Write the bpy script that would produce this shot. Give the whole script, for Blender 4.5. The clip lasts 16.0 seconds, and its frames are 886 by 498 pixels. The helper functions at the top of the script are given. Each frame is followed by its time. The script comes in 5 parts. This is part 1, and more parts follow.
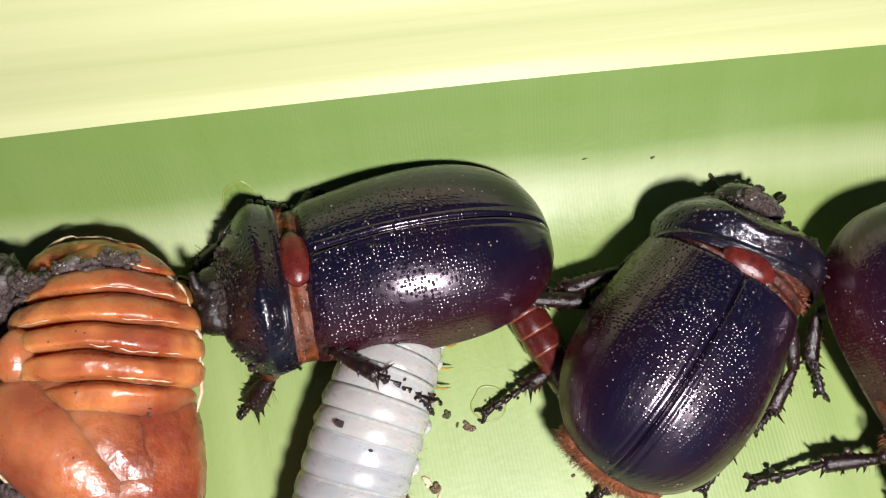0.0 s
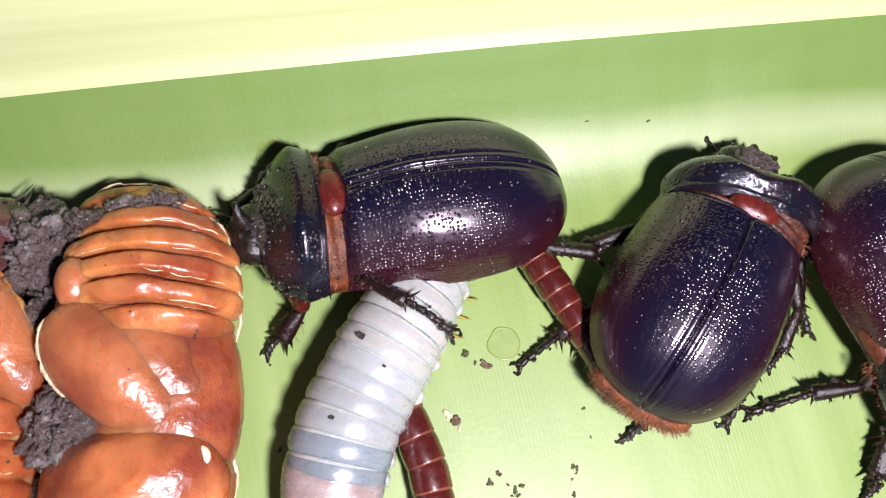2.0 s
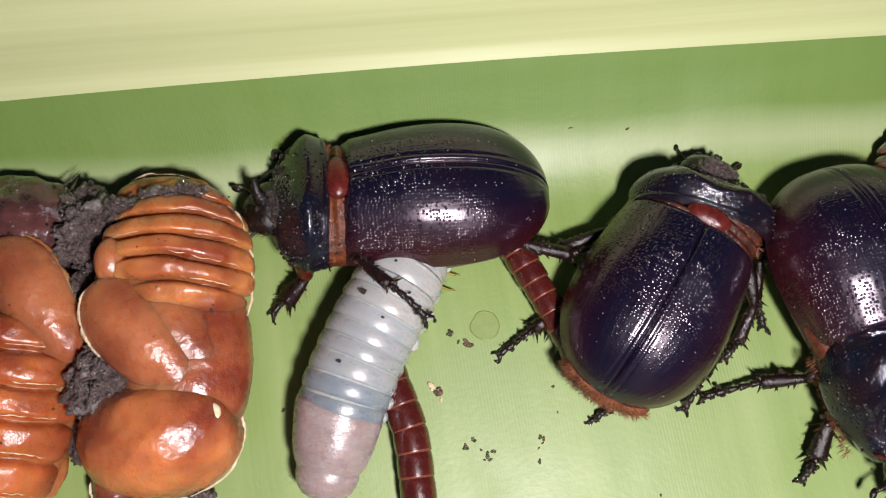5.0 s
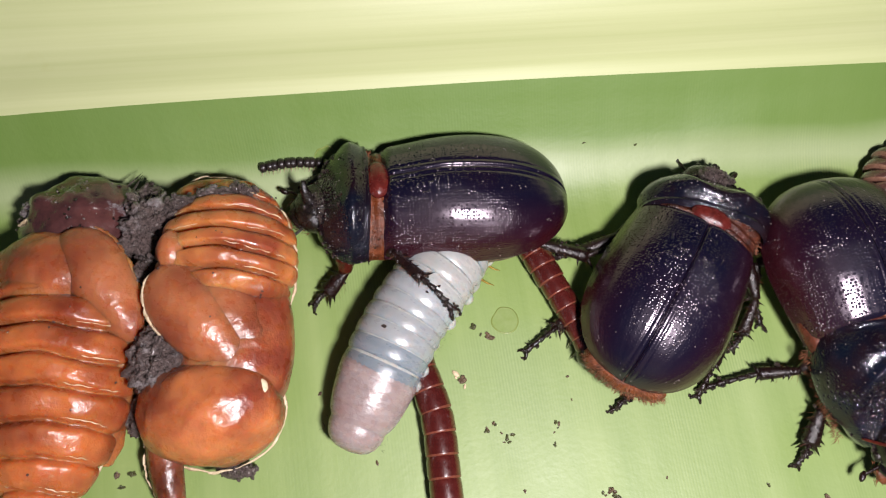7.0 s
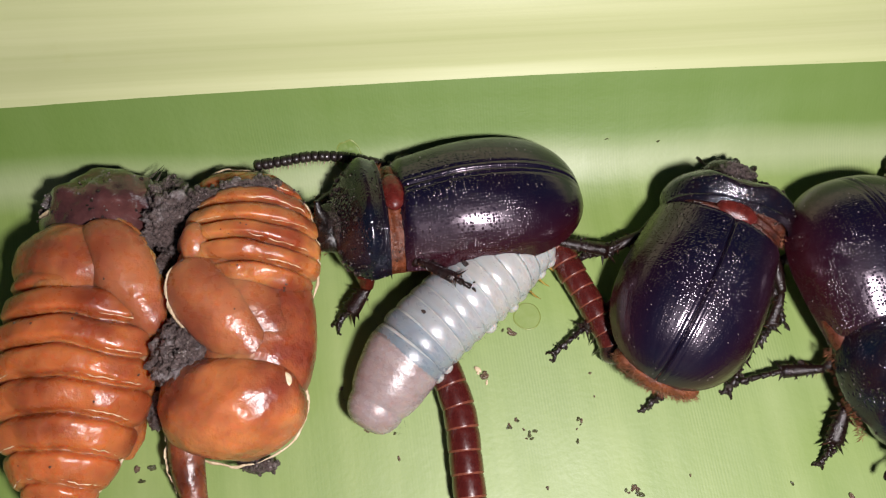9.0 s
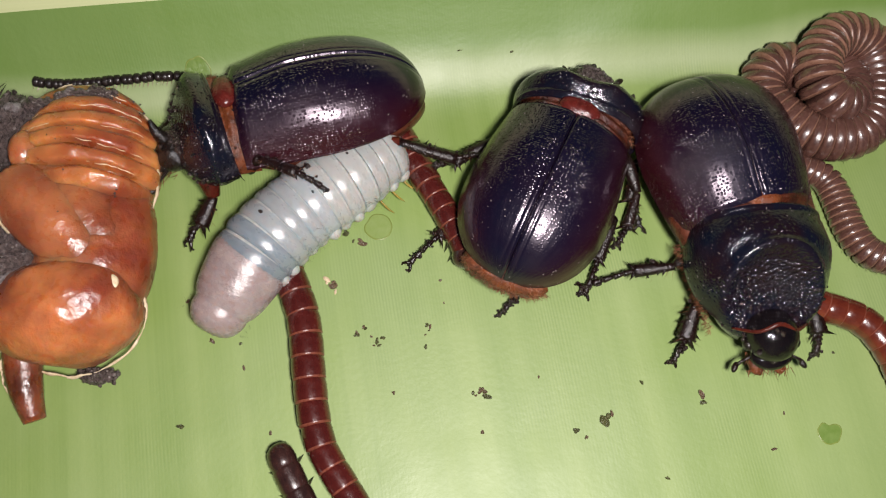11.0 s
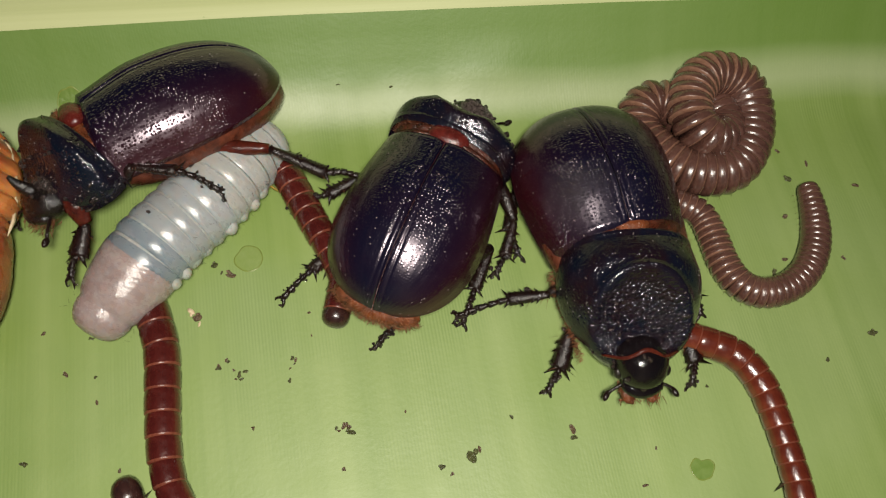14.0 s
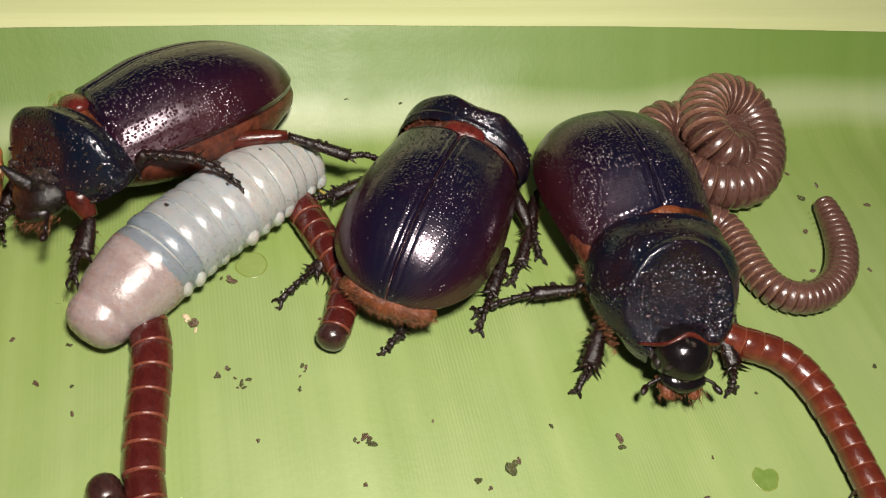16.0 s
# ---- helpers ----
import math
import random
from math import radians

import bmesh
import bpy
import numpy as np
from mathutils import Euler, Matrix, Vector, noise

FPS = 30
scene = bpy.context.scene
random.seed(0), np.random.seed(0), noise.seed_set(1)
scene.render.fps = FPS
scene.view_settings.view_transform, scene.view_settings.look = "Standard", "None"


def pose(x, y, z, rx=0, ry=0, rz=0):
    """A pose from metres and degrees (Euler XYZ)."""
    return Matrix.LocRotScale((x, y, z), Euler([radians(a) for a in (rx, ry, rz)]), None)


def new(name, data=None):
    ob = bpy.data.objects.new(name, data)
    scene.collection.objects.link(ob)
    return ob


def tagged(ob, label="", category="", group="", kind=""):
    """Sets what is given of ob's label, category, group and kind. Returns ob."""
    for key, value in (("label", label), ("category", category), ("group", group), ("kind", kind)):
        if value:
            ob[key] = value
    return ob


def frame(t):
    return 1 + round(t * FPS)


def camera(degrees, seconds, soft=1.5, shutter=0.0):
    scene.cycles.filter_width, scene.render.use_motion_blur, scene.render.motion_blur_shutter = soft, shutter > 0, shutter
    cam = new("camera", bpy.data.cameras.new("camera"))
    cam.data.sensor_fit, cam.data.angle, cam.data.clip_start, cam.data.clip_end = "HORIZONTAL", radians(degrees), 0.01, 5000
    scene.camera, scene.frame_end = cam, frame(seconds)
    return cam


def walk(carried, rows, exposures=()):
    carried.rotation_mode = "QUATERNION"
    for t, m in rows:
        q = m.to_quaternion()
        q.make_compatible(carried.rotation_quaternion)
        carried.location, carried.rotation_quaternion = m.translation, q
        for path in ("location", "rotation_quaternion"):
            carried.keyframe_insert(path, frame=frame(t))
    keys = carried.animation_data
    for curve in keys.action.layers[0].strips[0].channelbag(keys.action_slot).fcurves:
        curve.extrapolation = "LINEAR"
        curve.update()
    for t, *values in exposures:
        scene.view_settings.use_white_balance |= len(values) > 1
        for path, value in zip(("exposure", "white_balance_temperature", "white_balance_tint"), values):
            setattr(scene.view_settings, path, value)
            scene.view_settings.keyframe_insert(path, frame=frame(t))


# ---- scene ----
cam = camera(58.4, 16.0, soft=1.2)
# seconds, place in metres, turn in degrees
PATH = [
    (0.0, -0.00871, -0.00357, 0.09625, 12.608, -2.153, 2.463),
    (0.5, -0.01034, -0.00650, 0.09568, 13.037, -2.086, 2.542),
    (1.0, -0.01315, -0.00659, 0.09754, 13.002, -2.430, 2.594),
    (1.5, -0.01487, -0.00868, 0.09875, 14.258, -3.380, 2.043),
    (2.0, -0.01349, -0.01862, 0.10041, 16.711, -3.686, 1.725),
    (2.5, -0.00723, -0.02612, 0.10147, 18.068, -0.910, 3.350),
    (3.0, -0.00745, -0.03274, 0.09933, 17.794, -2.460, 3.726),
    (3.5, -0.01008, -0.02328, 0.10677, 16.592, -1.719, 3.476),
    (4.0, -0.01149, -0.02241, 0.11137, 16.510, -1.528, 4.196),
    (4.2, -0.00951, -0.01853, 0.11055, 14.253, -1.861, 3.938),
    (6.3, -0.00645, -0.02429, 0.12029, 16.302, -0.584, 5.776),
    (6.5, -0.00733, -0.02676, 0.12056, 17.588, -1.285, 5.059),
    (7.0, -0.00995, -0.02928, 0.12208, 17.895, -1.435, 5.343),
    (7.5, -0.01256, -0.03009, 0.12209, 18.091, -1.459, 5.764),
    (8.0, -0.01187, -0.03133, 0.12036, 18.037, -1.113, 5.846),
    (8.5, -0.01229, -0.03082, 0.11880, 17.311, -1.435, 5.768),
    (9.0, -0.01354, -0.03067, 0.12100, 18.125, -1.674, 5.716),
    (9.5, -0.01018, -0.02942, 0.12390, 17.929, -0.985, 5.672),
    (10.0, 0.00691, -0.03085, 0.12313, 16.657, -0.709, 4.361),
    (10.2, 0.01073, -0.03559, 0.12116, 17.463, -0.022, 4.165),
    (12.3, 0.01084, -0.04485, 0.11459, 18.961, -3.842, 4.192),
    (12.5, 0.01725, -0.04293, 0.11571, 19.050, -3.009, 3.910),
    (13.0, 0.02074, -0.04451, 0.11408, 20.117, -3.145, 3.815),
    (13.5, 0.02404, -0.04420, 0.11512, 21.322, -3.037, 3.774),
    (14.0, 0.02669, -0.04581, 0.11301, 23.498, -3.132, 3.644),
    (14.5, 0.02905, -0.04838, 0.10955, 24.633, -3.320, 3.743),
    (15.0, 0.02858, -0.05331, 0.11068, 26.028, -3.780, 3.122),
    (15.5, 0.02061, -0.06145, 0.10636, 29.929, -3.723, 2.574),
    (16.0, 0.01667, -0.06366, 0.09242, 36.337, -6.912, 0.793),
]
EXPOSURES = [(0.0, 0.40, 6450, 11), (1.5, 0.40, 6400, 11), (2.0, 0.62, 6100, 16), (2.5, 0.69, 5950, 20), (3.0, 0.60, 6100, 20), (3.5, 0.08, 6750, 10), (4.0, -0.04, 6600, 11), (6.3, 0.08, 6350, 12), (7.5, 0.10, 6350, 12), (8.5, -0.02, 6450, 12), (10.2, -0.02, 6300, 12), (12.3, -0.46, 7050, 1), (13.5, -0.50, 7050, 0), (14.5, -0.30, 7150, 3), (15.3, -0.22, 7150, 4), (16.0, 0.0, 7050, 6)]
walk(cam, [(t, pose(x, y, z, rx, ry, rz)) for t, x, y, z, rx, ry, rz in PATH], EXPOSURES)

# ---- light: the white lamp beside the lens, and a faint evening sky ----
world = bpy.data.worlds.new("evening_sky")
world.use_nodes = True
scene.world = world
wn = world.node_tree.nodes
sky = wn.new("ShaderNodeTexSky")
sky.sky_type, sky.sun_disc = "NISHITA", False
sky.sun_elevation, sky.sun_rotation = radians(25), radians(180)
wn["Background"].inputs["Strength"].default_value = 0.0115
world.node_tree.links.new(sky.outputs["Color"], wn["Background"].inputs["Color"])

flash = bpy.data.lights.new("flash_lamp", "POINT")
flash.energy, flash.color, flash.shadow_soft_size = 1.70, (1.0, 0.93, 0.93), 0.009
lamp = new("flash_lamp", flash)
lamp.matrix_world = pose(0.030, -0.056, 0.142)


# ---- materials ----
def nodes_of(name):
    m = bpy.data.materials.new(name)
    m.use_nodes = True
    nt = m.node_tree
    return m, nt, nt.nodes["Principled BSDF"]


def add(nt, kind, **settings):
    n = nt.nodes.new("ShaderNode" + kind)
    for key, value in settings.items():
        if key in n.inputs:
            n.inputs[key].default_value = value
    return n


def mm_coords(nt, uv=False, scale=(1000, 1000, 1000), turn=0.0):
    """Object coordinates in millimetres, or the mesh's own UV map, which is in millimetres."""
    c = nt.nodes.new("ShaderNodeTexCoord")
    mp = nt.nodes.new("ShaderNodeMapping")
    mp.inputs["Scale"].default_value = scale
    mp.inputs["Rotation"].default_value = (0, 0, turn)
    nt.links.new(c.outputs["UV" if uv else "Object"], mp.inputs["Vector"])
    return mp.outputs["Vector"]


def ramp(nt, source, stops):
    r = nt.nodes.new("ShaderNodeValToRGB")
    els = r.color_ramp.elements
    while len(els) < len(stops):
        els.new(0.5)
    for e, (p, c) in zip(els, stops):
        e.position, e.color = p, (*c, 1) if len(c) == 3 else c
    nt.links.new(source, r.inputs["Fac"])
    return r.outputs["Color"]


def grey(p, v):
    return (p, (v, v, v))


def mix(nt, fac, a, b, mode="MIX"):
    m = nt.nodes.new("ShaderNodeMix")
    m.data_type, m.blend_type = "RGBA", mode
    for key, v in ((0, fac), (6, a), (7, b)):
        if isinstance(v, (int, float)):
            m.inputs[key].default_value = v
        elif isinstance(v, tuple):
            m.inputs[key].default_value = (*v, 1)
        else:
            nt.links.new(v, m.inputs[key])
    return m.outputs[2]


def bump(nt, bsdf, height, strength, distance, before=None):
    b = nt.nodes.new("ShaderNodeBump")
    b.inputs["Strength"].default_value, b.inputs["Distance"].default_value = strength, distance
    nt.links.new(height, b.inputs["Height"])
    if before:
        nt.links.new(before, b.inputs["Normal"])
    nt.links.new(b.outputs["Normal"], bsdf.inputs["Normal"])
    return b.outputs["Normal"]


def noise_of(nt, vec, scale, detail=4, rough=0.55):
    n = add(nt, "TexNoise", Scale=scale, Detail=detail, Roughness=rough)
    nt.links.new(vec, n.inputs["Vector"])
    return n.outputs["Fac"]


def set_in(bsdf, **values):
    for key, v in values.items():
        bsdf.inputs[key.replace("_", " ")].default_value = v


def plain_skin(name, dark, light, size=1.5, rough=0.35, relief=0.25, grain=3.0, spread=0.00015, coat=0.0, sss=0.0, metal=0.0, spec=0.5, unit=1000, mould=None):
    """A mottled skin: two tones at size mm, fine relief at 1/grain mm. unit: millimetres for one unit of the mesh."""
    m, nt, b = nodes_of(name)
    v = mm_coords(nt, scale=(unit, unit, unit))
    tone = noise_of(nt, v, 1 / size, 6, 0.65)
    col = ramp(nt, tone, [(0.3, dark), (0.7, light)])
    if mould:
        col = mix(nt, ramp(nt, noise_of(nt, v, 0.28, 7, 0.72), [grey(0.55, 0.0), grey(0.68, 0.8)]), col, mould)
    each = nt.nodes.new("ShaderNodeObjectInfo")
    col = mix(nt, ramp(nt, each.outputs["Random"], [grey(0.0, 0.0), grey(1.0, 0.35)]), col, tuple(0.6 * c for c in dark))
    nt.links.new(col, b.inputs["Base Color"])
    fine = noise_of(nt, v, grain, 5, 0.7)
    bump(nt, b, fine, relief, spread)
    rr = ramp(nt, noise_of(nt, v, 0.7, 4), [grey(0.3, rough * 0.75), grey(0.75, min(1, rough * 1.35))])
    nt.links.new(rr, b.inputs["Roughness"])
    set_in(b, Metallic=metal, Specular_IOR_Level=spec, Coat_Weight=coat, Coat_Roughness=0.12)
    if sss:
        set_in(b, Subsurface_Weight=sss, Subsurface_Scale=0.0015)
        b.inputs["Subsurface Radius"].default_value = (1.0, 0.6, 0.45)
    return m


def leaf_skin():
    m, nt, b = nodes_of("leaf_green")
    v = mm_coords(nt)
    turned = mm_coords(nt, turn=radians(-14))
    squash = nt.nodes.new("ShaderNodeMapping")
    squash.inputs["Scale"].default_value = (1.0, 0.012, 0.012)
    nt.links.new(turned, squash.inputs["Vector"])
    veins = noise_of(nt, squash.outputs["Vector"], 1.9, 5, 0.7)
    broad = noise_of(nt, squash.outputs["Vector"], 0.16, 2, 0.5)
    blotch = noise_of(nt, v, 0.05, 4, 0.55)
    combed = nt.nodes.new("ShaderNodeTexWave")
    combed.wave_type, combed.bands_direction = "BANDS", "X"
    for key, value in (("Scale", 0.66), ("Distortion", 5.5), ("Detail", 4.0), ("Detail Scale", 0.35)):
        combed.inputs[key].default_value = value
    nt.links.new(squash.outputs["Vector"], combed.inputs["Vector"])
    shown = ramp(nt, noise_of(nt, v, 0.045, 3), [grey(0.45, 0.0), grey(0.68, 0.85)])
    grooves = mix(nt, shown, (0.5, 0.5, 0.5), combed.outputs["Color"])
    col = ramp(nt, veins, [(0.25, (0.160, 0.244, 0.048)), (0.75, (0.200, 0.286, 0.068))])
    col = mix(nt, ramp(nt, broad, [grey(0.38, 0.0), grey(0.64, 0.65)]), col, (0.256, 0.338, 0.104))
    col = mix(nt, ramp(nt, blotch, [grey(0.4, 0.0), grey(0.75, 0.5)]), col, (0.147, 0.229, 0.052))
    col = mix(nt, ramp(nt, grooves, [grey(0.10, 0.50), grey(0.45, 0.0)]), col, (0.120, 0.195, 0.040))
    col = mix(nt, ramp(nt, grooves, [grey(0.60, 0.0), grey(0.95, 0.22)]), col, (0.30, 0.37, 0.14))
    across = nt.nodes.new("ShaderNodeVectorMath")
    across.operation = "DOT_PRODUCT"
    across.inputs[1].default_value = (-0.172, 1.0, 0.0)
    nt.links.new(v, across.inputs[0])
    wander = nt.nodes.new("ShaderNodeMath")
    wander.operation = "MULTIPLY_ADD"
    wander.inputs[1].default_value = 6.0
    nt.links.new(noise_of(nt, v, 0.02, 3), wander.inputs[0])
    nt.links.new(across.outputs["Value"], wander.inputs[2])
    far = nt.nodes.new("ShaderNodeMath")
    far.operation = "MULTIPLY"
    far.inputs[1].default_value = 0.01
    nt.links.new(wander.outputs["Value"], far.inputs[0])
    deep = ramp(nt, far.outputs["Value"], [grey(0.275, 0.0), grey(0.315, 0.70), grey(0.41, 0.85)])
    col = mix(nt, deep, col, (0.106, 0.196, 0.030))
    # paler patches at random, strongest away from the midrib
    pale_patch = mix(nt, 1.0, ramp(nt, far.outputs["Value"], [grey(0.02, 1.0), grey(0.20, 0.25)]), ramp(nt, noise_of(nt, v, 0.018, 4, 0.6), [grey(0.38, 0.0), grey(0.62, 0.28)]), "MULTIPLY")
    col = mix(nt, pale_patch, col, (0.300, 0.370, 0.190))
    # sheen along the leaf's fold, put into the colour as a pale band
    fold_sheen = ramp(nt, far.outputs["Value"], [grey(0.235, 0.0), grey(0.272, 0.55), grey(0.288, 0.48), grey(0.318, 0.0)])
    col = mix(nt, fold_sheen, col, (0.40, 0.46, 0.27))
    specks = noise_of(nt, v, 0.9, 3, 0.6)
    col = mix(nt, ramp(nt, specks, [grey(0.68, 0.0), grey(0.78, 0.35)]), col, (0.17, 0.24, 0.04))
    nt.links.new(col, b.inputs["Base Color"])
    rr = ramp(nt, noise_of(nt, v, 0.08, 5), [grey(0.3, 0.44), grey(0.7, 0.57)])
    nt.links.new(rr, b.inputs["Roughness"])
    n = bump(nt, b, veins, 0.08, 0.00010)
    n = bump(nt, b, grooves, 0.12, 0.00005, n)
    bump(nt, b, noise_of(nt, v, 1.2, 4), 0.12, 0.0003, n)
    set_in(b, Specular_IOR_Level=0.60)
    return m


def rib_skin():
    m, nt, b = nodes_of("midrib_pale")
    v = mm_coords(nt, turn=radians(-10))
    squash = nt.nodes.new("ShaderNodeMapping")
    squash.inputs["Scale"].default_value = (0.012, 1.0, 0.6)
    nt.links.new(v, squash.inputs["Vector"])
    lines = noise_of(nt, squash.outputs["Vector"], 0.5, 4, 0.6)
    col = ramp(nt, lines, [(0.3, (0.44, 0.48, 0.23)), (0.7, (0.51, 0.54, 0.285))])
    stain = noise_of(nt, mm_coords(nt), 0.06, 5, 0.6)
    col = mix(nt, ramp(nt, stain, [grey(0.66, 0.0), grey(0.78, 0.5)]), col, (0.42, 0.42, 0.17))
    nt.links.new(col, b.inputs["Base Color"])
    bump(nt, b, lines, 0.2, 0.0003)
    set_in(b, Roughness=0.48, Specular_IOR_Level=0.35)
    return m


def elytra_skin(name, blue, dark, light):
    """Polished chitin with rows of pits that fade towards the tail, faint striae, a few dusty dots. The blue at the
    seam and some dots paint reflected sky and glints.
    """
    m, nt, b = nodes_of(name)
    uv = mm_coords(nt, uv=True, scale=(1, 1, 1))
    cells = add(nt, "TexVoronoi", Scale=2.5, Randomness=0.55)
    nt.links.new(uv, cells.inputs["Vector"])
    pits = ramp(nt, cells.outputs["Distance"], [grey(0.05, 0.0), grey(0.45, 1.0)])
    lines = nt.nodes.new("ShaderNodeTexWave")
    lines.wave_type, lines.bands_direction = "BANDS", "Y"
    for key, v in (("Scale", 0.27), ("Distortion", 0.7), ("Detail", 2.0), ("Detail Scale", 0.6)):
        lines.inputs[key].default_value = v
    nt.links.new(uv, lines.inputs["Vector"])
    wrinkle = noise_of(nt, uv, 2.8, 5, 0.75)
    tone = noise_of(nt, uv, 0.12, 4, 0.6)
    xyz = nt.nodes.new("ShaderNodeSeparateXYZ")
    nt.links.new(uv, xyz.inputs["Vector"])

    def share(axis, size):
        d = nt.nodes.new("ShaderNodeMath")
        d.operation = "DIVIDE"
        d.inputs[1].default_value = size
        nt.links.new(xyz.outputs[axis], d.inputs[0])
        return d.outputs["Value"]

    # the blue by the seam is reflected sky put into the base colour
    col = ramp(nt, share("Y", 19.0), [(0.0, blue), (0.20, blue), (0.40, dark), (0.62, light)])
    col = mix(nt, ramp(nt, tone, [grey(0.4, 0.0), grey(0.75, 0.6)]), col, dark)
    grains = add(nt, "TexVoronoi", Scale=0.9, Randomness=1.0)
    nt.links.new(uv, grains.inputs["Vector"])
    # pale dots: dusty specks, and pit glints put into the colour
    dust_glints = ramp(nt, grains.outputs["Distance"], [grey(0.055, 1.0), grey(0.10, 0.0)])
    col = mix(nt, dust_glints, col, (0.26, 0.22, 0.21))
    nt.links.new(col, b.inputs["Base Color"])
    patchy = ramp(nt, noise_of(nt, uv, 0.22, 3), [grey(0.3, 0.55), grey(0.6, 1.0)])
    fore = ramp(nt, share("X", 28.0), [grey(0.0, 1.0), grey(0.34, 0.85), grey(0.56, 0.34), grey(0.85, 0.06)])
    depth = mix(nt, 1.0, patchy, fore, "MULTIPLY")
    n = bump(nt, b, mix(nt, depth, (0.8, 0.8, 0.8), pits), 1.0, 0.00013)
    n = bump(nt, b, lines.outputs["Fac"], 0.05, 0.00022, n)
    bump(nt, b, wrinkle, 0.10, 0.00006, n)
    rr = ramp(nt, noise_of(nt, uv, 0.5, 5), [grey(0.3, 0.19), grey(0.75, 0.28)])
    nt.links.new(rr, b.inputs["Roughness"])
    set_in(b, Specular_IOR_Level=0.85)
    b.inputs["Specular Tint"].default_value = (1.0, 0.86, 0.97, 1)
    return m


def shield_skin(name, pit_x, pit_z, pit_r, deep, dirt):
    """Pronotum: polished black with a coarse wrinkled pit at its front."""
    m, nt, b = nodes_of(name)
    v = mm_coords(nt)
    d = nt.nodes.new("ShaderNodeVectorMath")
    d.operation = "DISTANCE"
    d.inputs[1].default_value = (pit_x, 0, pit_z)
    nt.links.new(v, d.inputs[0])
    div = nt.nodes.new("ShaderNodeMath")
    div.operation = "DIVIDE"
    div.inputs[1].default_value = pit_r * 1.6
    nt.links.new(d.outputs["Value"], div.inputs[0])
    mask = ramp(nt, div.outputs["Value"], [grey(0.44, 1.0), grey(0.70, 0.0)])
    wr = add(nt, "TexVoronoi", Scale=1.8, Randomness=1.0)
    nt.links.new(v, wr.inputs["Vector"])
    rough_h = mix(nt, mask, (0.5, 0.5, 0.5), wr.outputs["Distance"])
    fine = noise_of(nt, v, 3.0, 4, 0.7)
    dots = add(nt, "TexVoronoi", Scale=1.5, Randomness=0.9)
    nt.links.new(v, dots.inputs["Vector"])
    pits = ramp(nt, dots.outputs["Distance"], [grey(0.05, 0.0), grey(0.40, 1.0)])
    where = ramp(nt, noise_of(nt, v, 0.16, 3), [grey(0.40, 0.08), grey(0.60, 0.9)])
    tone = ramp(nt, noise_of(nt, v, 0.2, 4), [(0.35, (0.003, 0.005, 0.012)), (0.65, (0.010, 0.004, 0.006))])
    dust_glints = noise_of(nt, v, 1.5, 3, 0.6)
    # pale flecks stand for dusty grains and for glints painted on the shield
    tone = mix(nt, ramp(nt, dust_glints, [grey(0.68, 0.0), grey(0.72, 0.8)]), tone, (0.24, 0.20, 0.19))
    clay = mix(nt, mask, (0.0, 0.0, 0.0), ramp(nt, dust_glints, [grey(0.42, 0.0), grey(0.60, dirt)]))
    tone = mix(nt, clay, tone, (0.032, 0.013, 0.015))
    nt.links.new(tone, b.inputs["Base Color"])
    n = bump(nt, b, rough_h, deep, 0.00060)
    n = bump(nt, b, mix(nt, where, (0.8, 0.8, 0.8), pits), 0.9, 0.00022, n)
    bump(nt, b, fine, 0.35, 0.00014, n)
    set_in(b, Roughness=0.15, Specular_IOR_Level=0.65)
    b.inputs["Specular Tint"].default_value = (0.92, 0.92, 1.0, 1)
    return m


def pupa_skin(name, dark, light):
    """Wet translucent amber skin: broad glowing tones, soft dents, fine gloss breaks."""
    m, nt, b = nodes_of(name)
    v = mm_coords(nt)
    tone = noise_of(nt, v, 0.11, 3, 0.5)
    col = ramp(nt, tone, [(0.34, dark), (0.62, light)])
    blot = noise_of(nt, v, 0.7, 5, 0.65)
    col = mix(nt, ramp(nt, blot, [grey(0.56, 0.0), grey(0.80, 0.45)]), col, (0.12, 0.026, 0.010))
    milk = noise_of(nt, v, 0.33, 4, 0.7)
    col = mix(nt, ramp(nt, milk, [grey(0.58, 0.0), grey(0.82, 0.35)]), col, (0.44, 0.20, 0.10))
    nt.links.new(col, b.inputs["Base Color"])
    n = bump(nt, b, noise_of(nt, v, 0.26, 2, 0.4), 0.5, 0.0011)
    n = bump(nt, b, noise_of(nt, v, 0.75, 4, 0.55), 0.40, 0.0005, n)
    bump(nt, b, noise_of(nt, v, 3.5, 4, 0.7), 0.12, 0.00012, n)
    rr = ramp(nt, noise_of(nt, v, 0.5, 5), [grey(0.35, 0.22), grey(0.7, 0.42)])
    nt.links.new(rr, b.inputs["Roughness"])
    set_in(b, Specular_IOR_Level=0.6, Subsurface_Weight=0.9, Subsurface_Scale=0.0040)
    b.inputs["Subsurface Radius"].default_value = (1.0, 0.42, 0.15)
    return m


LEAF, RIB = leaf_skin(), rib_skin()
SOIL_GROUND = plain_skin("ground_soil", (0.020, 0.014, 0.010), (0.06, 0.045, 0.03), 40, 0.9, 0.6, 0.2, 0.004, spec=0.2)
ELYTRA = elytra_skin("elytra_chitin", (0.0038, 0.0032, 0.012), (0.011, 0.0026, 0.009), (0.026, 0.0036, 0.006))
SHIELD = shield_skin("pronotum_black", 10.6, 7.0, 4.6, 0.8, 0.6)
SHIELD_WIDE = shield_skin("pronotum_hollow_black", 12.6, 8.8, 6.8, 0.85, 0.35)
GLOSS = plain_skin("clypeus_black", (0.004, 0.003, 0.004), (0.010, 0.006, 0.006), 2.0, 0.14, 0.25, 1.0, 0.0003, spec=0.6)
